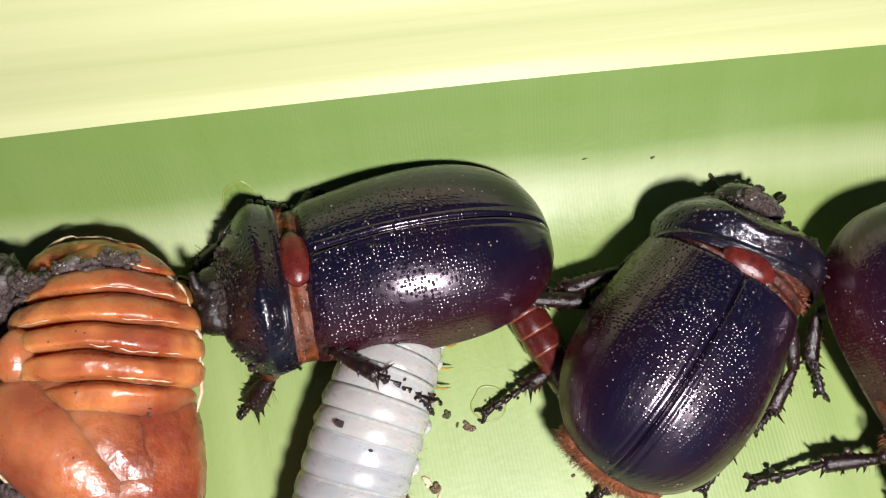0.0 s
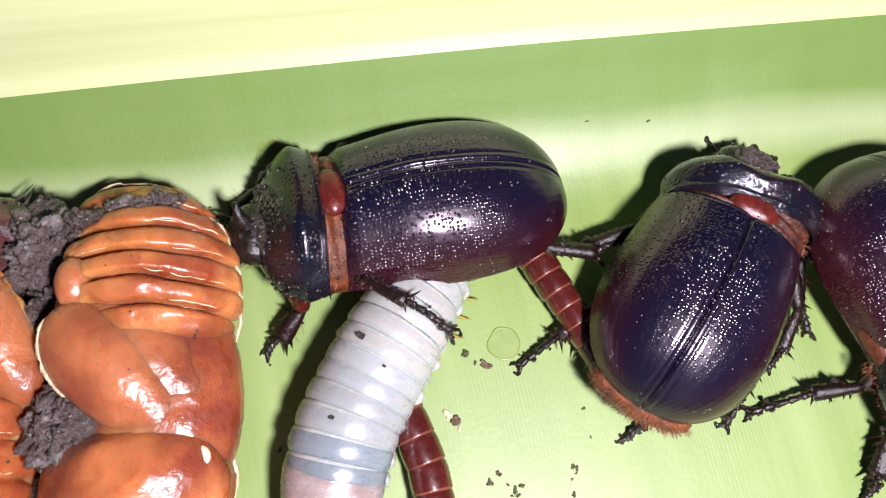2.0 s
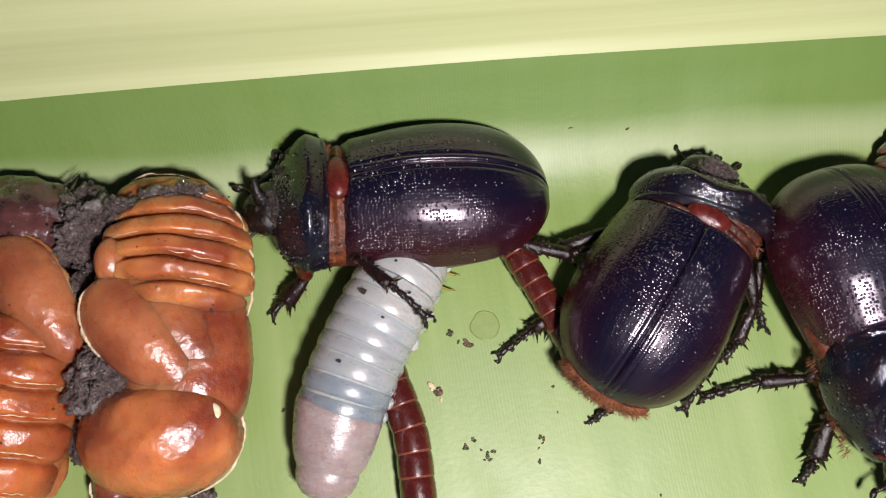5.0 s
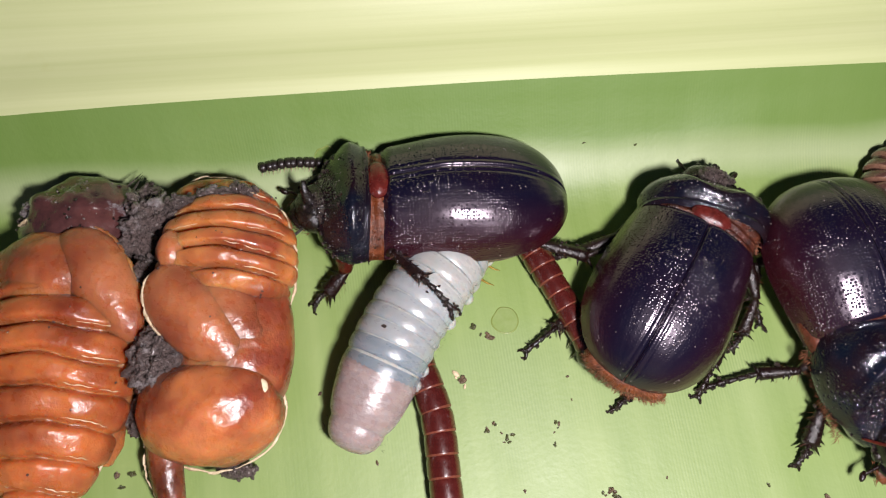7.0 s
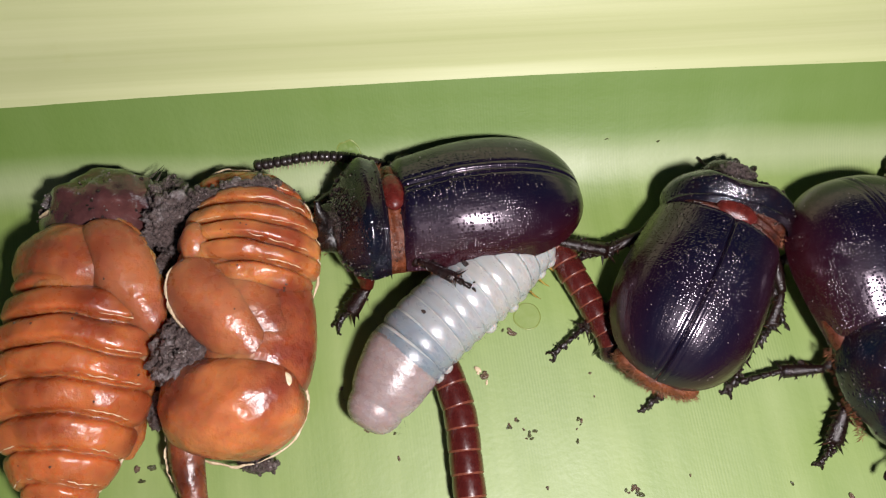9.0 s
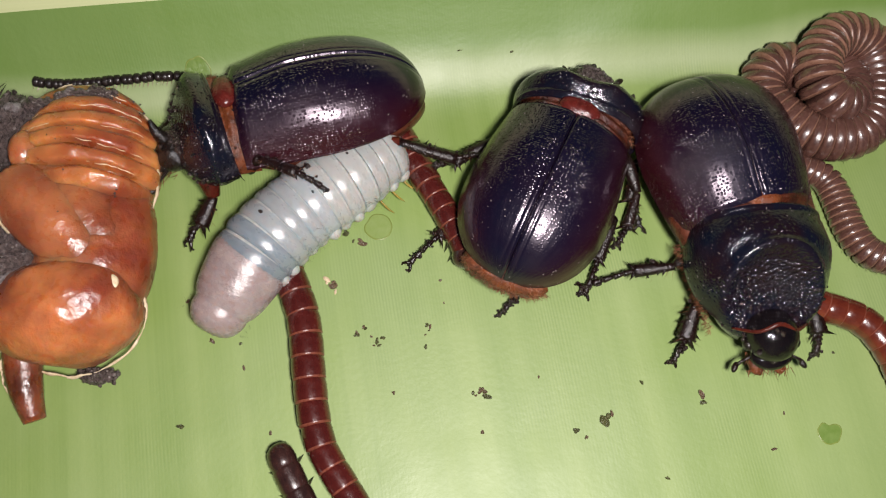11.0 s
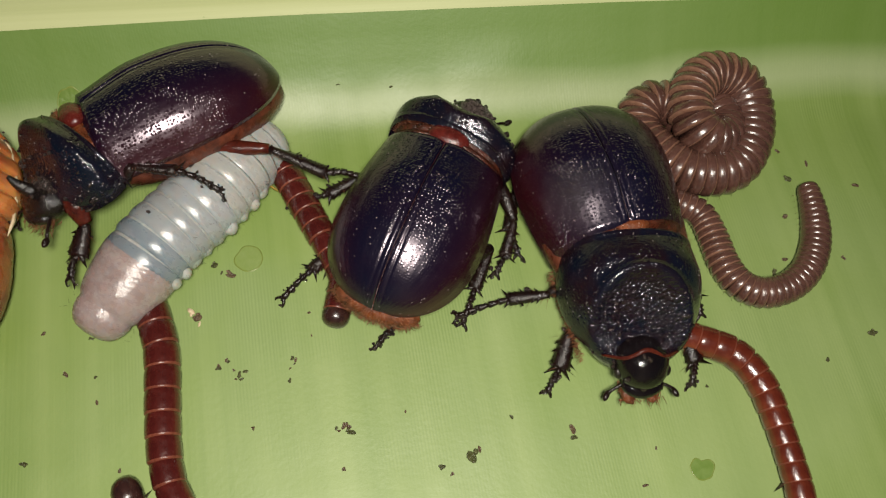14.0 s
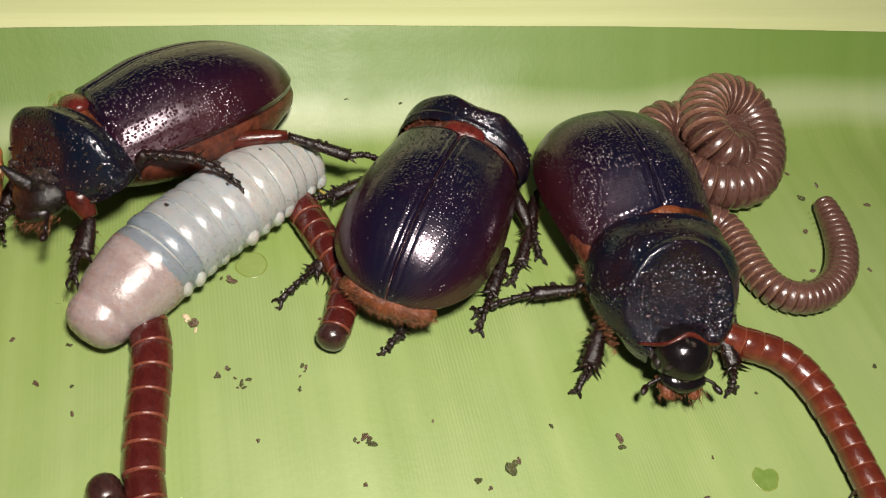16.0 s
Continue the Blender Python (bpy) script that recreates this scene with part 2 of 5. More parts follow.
HEAD = plain_skin("head_black", (0.004, 0.003, 0.003), (0.016, 0.010, 0.008), 1.0, 0.25, 0.6, 1.6, 0.0003, spec=0.6)
LEG = plain_skin("leg_dark", (0.004, 0.002, 0.002), (0.018, 0.006, 0.005), 0.8, 0.28, 0.5, 1.6, 0.0003, spec=0.5)
FEMUR = plain_skin("femur_red", (0.030, 0.005, 0.004), (0.13, 0.022, 0.011), 1.5, 0.22, 0.3, 2.0, 0.0002)
BELLY = plain_skin("belly_brown", (0.026, 0.007, 0.005), (0.15, 0.040, 0.020), 1.5, 0.3, 0.5, 1.2, 0.0003)
WAIST = plain_skin("waist_brown", (0.016, 0.005, 0.003), (0.26, 0.070, 0.024), 2.2, 0.28, 0.8, 1.2, 0.0004)
WAIST_DARK = plain_skin("waist_dark_red", (0.010, 0.004, 0.003), (0.11, 0.026, 0.012), 2.2, 0.28, 0.8, 1.2, 0.0004)
HUMP = plain_skin("scutellum_red", (0.045, 0.006, 0.005), (0.13, 0.018, 0.013), 1.5, 0.25, 0.3, 1.5, 0.0003)
HAIR = plain_skin("hair_rust", (0.12, 0.035, 0.014), (0.34, 0.13, 0.06), 2.0, 0.5, 0.1, 2.0, 0.0001)
PUPA = pupa_skin("pupa_amber", (0.23, 0.050, 0.018), (0.52, 0.203, 0.066))
PUPA_RED = pupa_skin("pupa_chestnut", (0.21, 0.043, 0.018), (0.50, 0.170, 0.058))
PUPA_DEEP = pupa_skin("pupa_deep_chestnut", (0.19, 0.036, 0.013), (0.45, 0.138, 0.040))
STALK = pupa_skin("leg_sheath_brown", (0.09, 0.022, 0.010), (0.25, 0.075, 0.030))
SHEATH = pupa_skin("wing_sheath_brown", (0.20, 0.046, 0.018), (0.40, 0.140, 0.056))
PUPA_DARK = plain_skin("pupa_head_dark", (0.028, 0.013, 0.015), (0.150, 0.055, 0.048), 5.0, 0.13, 0.35, 0.5, 0.0006, coat=0.5, mould=(0.40, 0.38, 0.40))
RIM = plain_skin("dry_skin_rim", (0.50, 0.36, 0.20), (0.82, 0.70, 0.50), 1.0, 0.45, 0.5, 2.0, 0.0003)
SOIL = plain_skin("soil_crumb", (0.018, 0.013, 0.012), (0.185, 0.140, 0.130), 0.5, 0.10, 0.9, 1.5, 0.0009, spec=1.0, mould=(0.34, 0.31, 0.31))
WET_SOIL = plain_skin("wet_soil", (0.008, 0.006, 0.006), (0.075, 0.052, 0.046), 0.5, 0.09, 0.9, 1.6, 0.0008, spec=1.0)
GRIT = plain_skin("pale_grit", (0.06, 0.04, 0.036), (0.30, 0.25, 0.23), 0.3, 0.3, 0.5, 2.0, 0.0003, spec=0.8)
CRUMB = plain_skin("dry_crumb", (0.050, 0.032, 0.018), (0.22, 0.145, 0.085), 0.5, 0.35, 0.9, 1.6, 0.0006, spec=0.6)
FLAKE = plain_skin("leaf_flake", (0.035, 0.04, 0.012), (0.13, 0.13, 0.05), 0.7, 0.35, 0.8, 1.6, 0.0006)
WORM = plain_skin("worm_red", (0.048, 0.006, 0.005), (0.098, 0.015, 0.011), 2.0, 0.24, 0.2, 0.7, 0.0004, coat=0.5, unit=3)
WORM_PALE = plain_skin("worm_orange", (0.075, 0.011, 0.006), (0.16, 0.032, 0.014), 2.0, 0.22, 0.2, 0.7, 0.0004, coat=0.6, unit=3)
WORM_DARK = plain_skin("worm_head_black", (0.014, 0.007, 0.007), (0.05, 0.018, 0.014), 1.5, 0.25, 0.25, 1.5, 0.0002, coat=0.35, unit=3)
WORM_EDGE = plain_skin("worm_joint", (0.12, 0.028, 0.016), (0.21, 0.06, 0.036), 0.6, 0.3, 0.2, 2.0, 0.0002, unit=3)
MILLI = plain_skin("millipede_brown", (0.052, 0.022, 0.017), (0.140, 0.066, 0.050), 0.9, 0.24, 0.25, 1.0, 0.0003, coat=0.4, spec=0.8, unit=3)
MILLI_EDGE = plain_skin("millipede_joint", (0.15, 0.070, 0.046), (0.28, 0.15, 0.10), 0.6, 0.28, 0.3, 1.5, 0.0002, unit=3)
BLACK_MILLI = plain_skin("millipede_black", (0.008, 0.006, 0.006), (0.03, 0.02, 0.018), 0.6, 0.3, 0.3, 2.0, 0.0002, coat=0.3, unit=1.2)
GRUB = plain_skin("grub_white", (0.37, 0.370, 0.360), (0.48, 0.478, 0.455), 4.0, 0.29, 0.14, 0.8, 0.0006, sss=0.9, spec=0.9, unit=5)
GRUB_GREY = plain_skin("grub_blue_grey", (0.185, 0.218, 0.250), (0.270, 0.302, 0.330), 4.0, 0.29, 0.14, 0.8, 0.0006, sss=0.9, spec=0.9, unit=5)
GRUB_TAIL = plain_skin("grub_tail_pink", (0.27, 0.198, 0.190), (0.37, 0.305, 0.295), 4.0, 0.26, 0.22, 0.5, 0.0010, sss=0.9, spec=0.9, unit=5)
GRUB_MILK = plain_skin("grub_milky", (0.312, 0.328, 0.340), (0.412, 0.425, 0.432), 4.0, 0.29, 0.14, 0.8, 0.0006, sss=0.9, spec=0.9, unit=5)
GRUB_EDGE = plain_skin("grub_fold_white", (0.45, 0.45, 0.43), (0.57, 0.565, 0.535), 1.0, 0.29, 0.14, 0.8, 0.0005, sss=0.8, spec=0.9, unit=5)
WET = plain_skin("wet_stain", (0.120, 0.200, 0.036), (0.165, 0.250, 0.050), 1.2, 0.40, 0.05, 0.5, 0.0001, spec=0.5)
WET_PALE = plain_skin("dried_stain", (0.200, 0.280, 0.070), (0.245, 0.322, 0.102), 1.0, 0.46, 0.05, 0.5, 0.0001, spec=0.5)
WET_RIM = plain_skin("stain_rim", (0.160, 0.215, 0.040), (0.225, 0.275, 0.065), 0.6, 0.35, 0.2, 2.0, 0.0001, spec=0.5)
AMBER = plain_skin("amber_leg", (0.30, 0.19, 0.03), (0.44, 0.32, 0.08), 1.0, 0.12, 0.1, 1.0, 0.0002, sss=0.5)


# ---- shaping helpers; shapes are drawn in millimetres ----
MM = 0.001


def smooth(a, b, x):
    k = min(1.0, max(0.0, (x - a) / (b - a)))
    return k * k * (3 - 2 * k)


def part(name, bm, material, parent, label="", at=None, flat=False):
    """Links a bmesh drawn in millimetres as one mesh object under a thing or a part. at: its origin, in the parent's millimetres."""
    if at:
        bmesh.ops.translate(bm, verts=bm.verts, vec=-Vector(at))
    bmesh.ops.scale(bm, verts=bm.verts, vec=(MM, MM, MM))
    bmesh.ops.recalc_face_normals(bm, faces=bm.faces)
    me = bpy.data.meshes.new(name)
    bm.to_mesh(me)
    bm.free()
    me.polygons.foreach_set("use_smooth", [not flat] * len(me.polygons))
    for m in material if isinstance(material, (list, tuple)) else [material]:
        me.materials.append(m)
    ob = new(name, me)
    ob.parent = parent
    if at:
        ob.location = Vector(at) * MM
    return tagged(ob, label)


def thing(name, label, category, m, group="", kind=""):
    ob = new(name)
    ob.empty_display_size = 0.005
    ob.matrix_world = m
    return tagged(ob, label, category, group, kind)


def sheet(bm, f, nu, nv, closed=False, caps=False, uv=(1, 1), slot=0, crowd=1.0):
    """A grid f(u, v) -> point; closed joins the v ends. uv: its size in mm, kept as the UV map. crowd above 1 sets the v lines closer near 0."""
    lay = bm.loops.layers.uv.verify()
    nw = nv if closed else nv + 1
    vs = [[bm.verts.new(f(i / nu, (j / nv) ** crowd)) for j in range(nw)] for i in range(nu + 1)]
    for i in range(nu):
        for j in range(nv):
            k = (j + 1) % nw
            fc = bm.faces.new((vs[i][j], vs[i + 1][j], vs[i + 1][k], vs[i][k]))
            fc.material_index = slot
            for lp, (a, b) in zip(fc.loops, ((i, j), (i + 1, j), (i + 1, j + 1), (i, j + 1))):
                lp[lay].uv = (a / nu * uv[0], (b / nv) ** crowd * uv[1])
    if caps:
        for row in (vs[0], vs[-1]):
            bm.faces.new(row).material_index = slot
    return bm


def blob(bm, c, r, rough=0.0, seed=0, nu=12, nv=16, turn=0.0, freq=0.35, slot=0):
    """An ellipsoid with an uneven skin."""
    ca, sa = math.cos(radians(turn)), math.sin(radians(turn))

    def f(u, v):
        a, b = math.pi * (0.02 + 0.96 * u), 2 * math.pi * v
        p = Vector((r[0] * math.sin(a) * math.cos(b), r[1] * math.sin(a) * math.sin(b), r[2] * math.cos(a)))
        if rough:
            q = p * freq + Vector((seed * 7.1, seed * 3.3, seed))
            p *= 1 + rough * (noise.noise(q) + 0.5 * noise.noise(q * 2.3) + 0.3 * noise.noise(q * 5.1))
        return (c[0] + p.x * ca - p.y * sa, c[1] + p.x * sa + p.y * ca, c[2] + p.z)

    return sheet(bm, f, nu, nv, closed=True, caps=True, slot=slot)


def bend(points, n):
    """n + 1 evenly spaced points of a smooth curve through the points."""
    p = [Vector(q) for q in points]
    p = [2 * p[0] - p[1]] + p + [2 * p[-1] - p[-2]]
    fine = []
    for i in range(1, len(p) - 2):
        for k in range(24):
            t = k / 24
            a, b, c, d = p[i - 1:i + 3]
            fine.append(0.5 * (2 * b + (c - a) * t + (2 * a - 5 * b + 4 * c - d) * t * t + (3 * b - a - 3 * c + d) * t ** 3))
    fine.append(p[-2])
    run = [0.0]
    for a, b in zip(fine, fine[1:]):
        run.append(run[-1] + (b - a).length)
    out, j = [], 0
    for i in range(n + 1):
        s = run[-1] * i / n
        while j < len(run) - 2 and run[j + 1] < s:
            j += 1
        w = (s - run[j]) / max(1e-9, run[j + 1] - run[j])
        out.append(fine[j].lerp(fine[j + 1], min(1.0, w)))
    return out


def tube(bm, points, radii, n=14, sides=10, slot=0, flat=1.0):
    """A tapered limb through the points; radii are spread evenly along it."""
    line = bend(points, n)
    rings = []
    for i, p in enumerate(line):
        d = (line[min(n, i + 1)] - line[max(0, i - 1)]).normalized()
        side = d.cross(Vector((0, 0, 1)))
        side = side.normalized() if side.length > 1e-3 else Vector((1, 0, 0))
        up = side.cross(d)
        s = i / n * (len(radii) - 1)
        k = min(len(radii) - 2, int(s))
        r = radii[k] + (radii[k + 1] - radii[k]) * (s - k)
        rings.append([bm.verts.new(p + side * r * math.cos(2 * math.pi * j / sides) + up * r * flat * math.sin(2 * math.pi * j / sides)) for j in range(sides)])
    for a, b in zip(rings, rings[1:]):
        for j in range(sides):
            bm.faces.new((a[j], a[(j + 1) % sides], b[(j + 1) % sides], b[j])).material_index = slot
    bm.faces.new(rings[0]).material_index = slot
    bm.faces.new(rings[-1]).material_index = slot
    return bm


def spike(bm, a, b, r, slot=0, sides=4):
    a, b = Vector(a), Vector(b)
    d = (b - a).normalized()
    s = d.cross(Vector((0.3, 0.2, 1))).normalized()
    t = s.cross(d)
    base = [bm.verts.new(a + (s * math.cos(2 * math.pi * j / sides) + t * math.sin(2 * math.pi * j / sides)) * r) for j in range(sides)]
    tip = bm.verts.new(b)
    for j in range(sides):
        bm.faces.new((base[j], base[(j + 1) % sides], tip)).material_index = slot
    return bm


def fringe(bm, places, length, r, rng, lean=0.5):
    """Short hairs: places is a list of (foot, direction)."""
    for p, d in places:
        d = Vector(d).normalized() + Vector((rng.uniform(-1, 1), rng.uniform(-1, 1), rng.uniform(-1, 1))) * lean
        spike(bm, p, Vector(p) + d.normalized() * length * rng.uniform(0.5, 1.2), r, sides=3)
    return bm


# ---- the leaf and the ground under it ----
V_RIB, V_END, X0, X1 = 35.4, 84.0, -230.0, 280.0


def along(x):
    return 0.172 * x - 0.00018 * x * x * smooth(300, 100, abs(x))


def slope(v):
    if v < V_RIB:
        return 1.26 * smooth(14, 36, v)
    w = v - V_RIB
    return 0.30 * (1 - smooth(0, 8, w)) + 0.85 * smooth(3, 15, w) + 0.5 * smooth(15, 30, w) - 2.6 * smooth(24, 44, w)


HEIGHTS = [0.0]
for i in range(1, 900):
    HEIGHTS.append(HEIGHTS[-1] + 0.1 * slope(i * 0.1))


def leaf_z(v):
    return 0.0 if v <= 0 else HEIGHTS[min(899, int(v * 10))]


def leaf_top(x, v, ripple=True):
    z = leaf_z(v)
    if ripple:
        calm = 0.6 * smooth(2, 14, v) if x > -75 and x < 110 else 1.0
        z += calm * 0.5 * noise.noise((x * 0.03, v * 0.05, 0.3)) + 0.05 * noise.noise((x * 0.25 + v * 0.08, v * 0.02, 4.0))
        z += (0.9 * math.exp(-((x - 36) / 9) ** 2 - ((v - 28) / 3) ** 2))
    return Vector((x, v + along(x), z))


def banana_leaf():
    leaf = thing("banana_leaf", "large glossy green banana leaf with pale yellow midrib", "leaf", pose(0, 0, 0), kind="structure")
    nx, nv = 255, 150
    v0 = -125.0

    def v_of(k):
        return v0 + (V_RIB - v0) * k

    def edge(x):
        return 6 * noise.noise((x * 0.02, 0, 8)) + 2 * noise.noise((x * 0.1, 0, 3))

    def top(u, k):
        x = X0 + (X1 - X0) * u
        return leaf_top(x, v_of(k) + edge(x) * (1 - k) ** 4)

    bm = sheet(bmesh.new(), top, nx, nv)
    sheet(bm, lambda u, k: top(u, k) - Vector((0, 0, 0.45)), nx, 60)
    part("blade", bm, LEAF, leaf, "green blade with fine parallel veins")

    bm = bmesh.new()
    sheet(bm, lambda u, k: leaf_top(X0 + (X1 - X0) * u, V_RIB - 0.3 + (V_END - V_RIB) * k) + Vector((0, 0, 0.12 if k < 0.01 else 0.45 * smooth(0, 0.04, k))), 200, 70)

    def under(u, k):
        x = X0 + (X1 - X0) * u
        v = V_RIB - 0.3 + (V_END - V_RIB) * k
        h = leaf_top(x, v).z
        return Vector((x, v + along(x), h - 0.4 - (h + 0.3) * math.sin(math.pi * min(1, k * 1.05)) ** 0.6 if 0 < k < 1 else h - 0.4))

    sheet(bm, under, 60, 30)
    part("midrib", bm, RIB, leaf, "pale yellow-green fleshy midrib")
    return leaf


def ground():
    bm = bmesh.new()
    bmesh.ops.create_grid(bm, x_segments=60, y_segments=60, size=6000)
    for v in bm.verts:
        v.co.z = -1.6 + 0.5 * noise.noise(v.co * 0.012)
    ob = part("ground", bm, SOIL_GROUND, None, "dark bare soil beneath the leaf")
    return tagged(ob, category="ground", kind="structure")


# ---- chains of rings: grub, worms and millipedes ----
def ring_mesh(name, profile, materials, sides=22, edge_from=9.0):
    """One ring about the x axis; profile is a list of (x, radius)."""
    bm = bmesh.new()
    rows = [[bm.verts.new((x, r * math.cos(2 * math.pi * j / sides), r * math.sin(2 * math.pi * j / sides))) for j in range(sides)] for x, r in profile]
    for (x, _), a, b in zip(profile, rows, rows[1:]):
        for j in range(sides):
            f = bm.faces.new((a[j], a[(j + 1) % sides], b[(j + 1) % sides], b[j]))
            f.material_index = 1 if x >= edge_from else 0
    bm.faces.new(rows[0])
    bm.faces.new(rows[-1])
    bmesh.ops.recalc_face_normals(bm, faces=bm.faces)
    me = bpy.data.meshes.new(name)
    bm.to_mesh(me)
    bm.free()
    me.polygons.foreach_set("use_smooth", [True] * len(me.polygons))
    for m in materials:
        me.materials.append(m)
    return me


def frame_at(line, i):
    """A pose in millimetres at point i of a line: x along it, z up."""
    d = (line[min(len(line) - 1, i + 1)] - line[max(0, i - 1)]).normalized()
    side = Vector((0, 0, 1)).cross(d)
    side = side.normalized() if side.length > 1e-3 else Vector((0, 1, 0))
    up = d.cross(side)
    m = Matrix((d, side, up)).transposed().to_4x4()
    m.translation = line[i]
    return m


def place_ring(ob, m, length, r, rz=None):
    loc, q, _ = m.decompose()
    ob.rotation_mode = "QUATERNION"
    ob.location, ob.rotation_quaternion = loc * MM, q
    ob.scale = (length * MM, r * MM, (rz or r) * MM)


def chain(owner, name, meshes, line, radius, overlap=1.0, flat=1.0):
    """Rings of shared meshes along a line of centre points."""
    n, made = len(line) - 1, []
    for i in range(n):
        k = (i + 0.5) / n
        mid = [line[i], (line[i] + line[i + 1]) / 2, line[i + 1]]
        ob = new(name, meshes(i, n))
        ob.parent = owner
        r = radius(k)
        place_ring(ob, frame_at(mid, 1), (line[i + 1] - line[i]).length * overlap, r, r * flat)
        made.append(ob)
    return made


banana_leaf()
ground()


# ---- rhinoceros beetles: x forward from the joint, y to its left ----
def elytron(owner, L, W, top, sign, ahead=0.0):
    def width(u):
        if u < 0.45:
            return W * (1 - 0.14 * ((0.45 - u) / 0.45) ** 1.35)
        return W * max(0.0, 1 - ((u - 0.45) / 0.55) ** 2.7) ** 0.5

    def crest(u):
        rise = top - 1.6 * (1 - smooth(0, 0.35, u))
        k = max(0.0, (u - 0.35) / 0.65)
        rise = 4.2 + (rise - 4.2) * max(0.0, 1 - k ** 2.4) ** 0.55
        return rise - 2.2 * (1 - smooth(0, 0.05, u))

    def f(u, a):
        u = u ** 0.9 if u < 1 else 1.0
        w, zt = width(u), crest(u)
        low = 4.0 + 1.2 * u
        zt = max(zt, low + 0.3)
        ang = radians(118) * a
        y = w * math.sin(min(ang, math.pi / 2)) ** 0.96 if ang < math.pi / 2 else w * (1 - 0.16 * (ang - math.pi / 2))
        z = low + (zt - low) * math.cos(ang) if ang < math.pi / 2 else low - 2.2 * math.sin(ang - math.pi / 2) * min(1, w / 4)
        z -= 0.42 * math.exp(-(y / (0.20 + 1.1 * math.exp(-(u / 0.05) ** 2))) ** 2) + 0.10 * math.exp(-((y - 1.0) / 0.22) ** 2)
        lip = 0.25 * math.exp(-((ang - math.pi / 2) / 0.10) ** 2)
        return (ahead - (L + ahead) * u, sign * (0.05 + y + lip), z)

    bm = sheet(bmesh.new(), f, 60, 76, uv=(L, W * 1.7), crowd=1.6)
    return part("elytron", bm, ELYTRA, owner, "glossy purple-black pitted wing case")


def pronotum(owner, W, P, top, pit, pit_r):
    wide = P > 12.5
    W = W * 0.92 if wide else W
    pit_u = 0.74 if wide else 0.66
    start_x = 0.5 if wide else (1.0 if P < 9 else 3.6)

    def f(u, a):
        ang = radians(116) * (2 * a - 1)
        start, power = (0.30, 1.9) if wide else (0.22, 1.75)
        w = W * (0.95 + 0.05 * smooth(0, 0.4, u)) * max(0.12, 1 - (max(0.0, u - start) / (1.06 - start)) ** power) ** 0.5
        zt = top - 1.4 * (1 - smooth(0, 0.3, u)) - (top - 6.2) * smooth(0.28, 1.08, u) ** 0.9
        low = 4.2 - 0.4 * u
        s, c = math.sin(ang), math.cos(ang)
        y = w * math.copysign(abs(s) ** 0.8, s) if abs(ang) < math.pi / 2 else math.copysign(w * (1 - 0.2 * (abs(ang) - math.pi / 2)), s)
        z = low + (zt - low) * c if c > 0 else low + 3.5 * c
        x = start_x + (P + 1.5 - start_x) * u - 0.9 * (1 - (abs(y) / W) ** 2) * (1 - u) ** 2
        d = math.hypot((u - pit_u) * P * 1.25, y) / pit_r
        z -= pit * (1 - smooth(0.55, 1.0, d)) - (0.9 if wide else 0.5) * pit * math.exp(-((d - 1.08) / 0.13) ** 2) * (1 - smooth(0.80, 0.95, u))
        z += 0.12 * noise.noise((x * 0.45, y * 0.45, W)) + 0.12 * math.exp(-((u - 0.04) / 0.02) ** 2) - 0.14 * math.exp(-((u - 0.08) / 0.025) ** 2)
        if u < 0.02:
            z -= 1.0
        return (x, y, z)

    return part("pronotum", sheet(bmesh.new(), f, 72, 60, uv=(P, W * 3)), SHIELD_WIDE if wide else SHIELD, owner, "polished black shield with a rough hollow")


def head(owner, x, horn, rng, dome=False):
    lean = 1.0 if horn > 3 else 0.0
    bm = blob(bmesh.new(), (x - 0.8, 0, 5.0), (3.9, 3.8, 3.5), 0.03, 3, 26, 34) if dome else blob(bmesh.new(), (x, 0, 4.4), (3.2, 4.3, 2.7), 0.06, 3, 18, 26)
    blob(bm, (x + 2.2, 0, 3.6), (1.8, 3.0, 1.3), 0.1, 5)
    h = part("head", bm, GLOSS if dome else HEAD, owner, "shiny black head", at=(x, 0, 4.6))
    c = Vector((x, 0, 4.6))

    def sub(name, bm, m, label=""):
        bmesh.ops.translate(bm, verts=bm.verts, vec=-c)
        return part(name, bm, m, h, label)

    sub("horn", tube(bmesh.new(), [(x + 0.6, 0, 6.2), (x + 1.3, -0.5 * lean, 6.4 + horn * 0.6), (x + 1.0 + 0.4 * lean, -1.4 * lean, 6.4 + horn)], [1.2, 0.8, 0.3], 10, 10), HEAD, "short curved black horn")
    for s in (1, -1):
        sub("eye", blob(bmesh.new(), (x + 0.4, s * 3.4, 4.7), (0.9, 0.7, 0.9)), HEAD)
        far = 0.4 if dome else 1.0
        bm = tube(bmesh.new(), [(x + 1.8, s * 2.6, 3.4), (x + 1.8 + 1.8 * far, s * 4.2, 3.2), (x + 1.8 + 2.6 * far, s * 4.6, 2.7)], [0.28, 0.22, 0.26], 8, 8)
        blob(bm, (x + 1.8 + 3.2 * far, s * 4.9, 2.5), (0.85, 0.45, 0.5), 0.1, 2, turn=s * 30)
        if dome:
            sub("mouthpart", blob(bmesh.new(), (x + 2.9, s * 1.7, 2.2), (1.3, 1.1, 0.9), 0.35, s + 4, 12, 16, freq=0.9), WAIST, "rough rusty mouthpart")
        sub("antenna", bm, LEG, "clubbed black antenna")
    feet = [((x + rng.uniform(1.0, 4.0), rng.uniform(-3, 3), rng.uniform(1.6, 3.0)), (1, rng.uniform(-0.5, 0.5), -0.4)) for _ in range(150)]
    tagged(sub("mouth_hair", fringe(bmesh.new(), feet, 1.5, 0.07, rng), HAIR, "rusty mouth bristles"), kind="stuff")
    return h


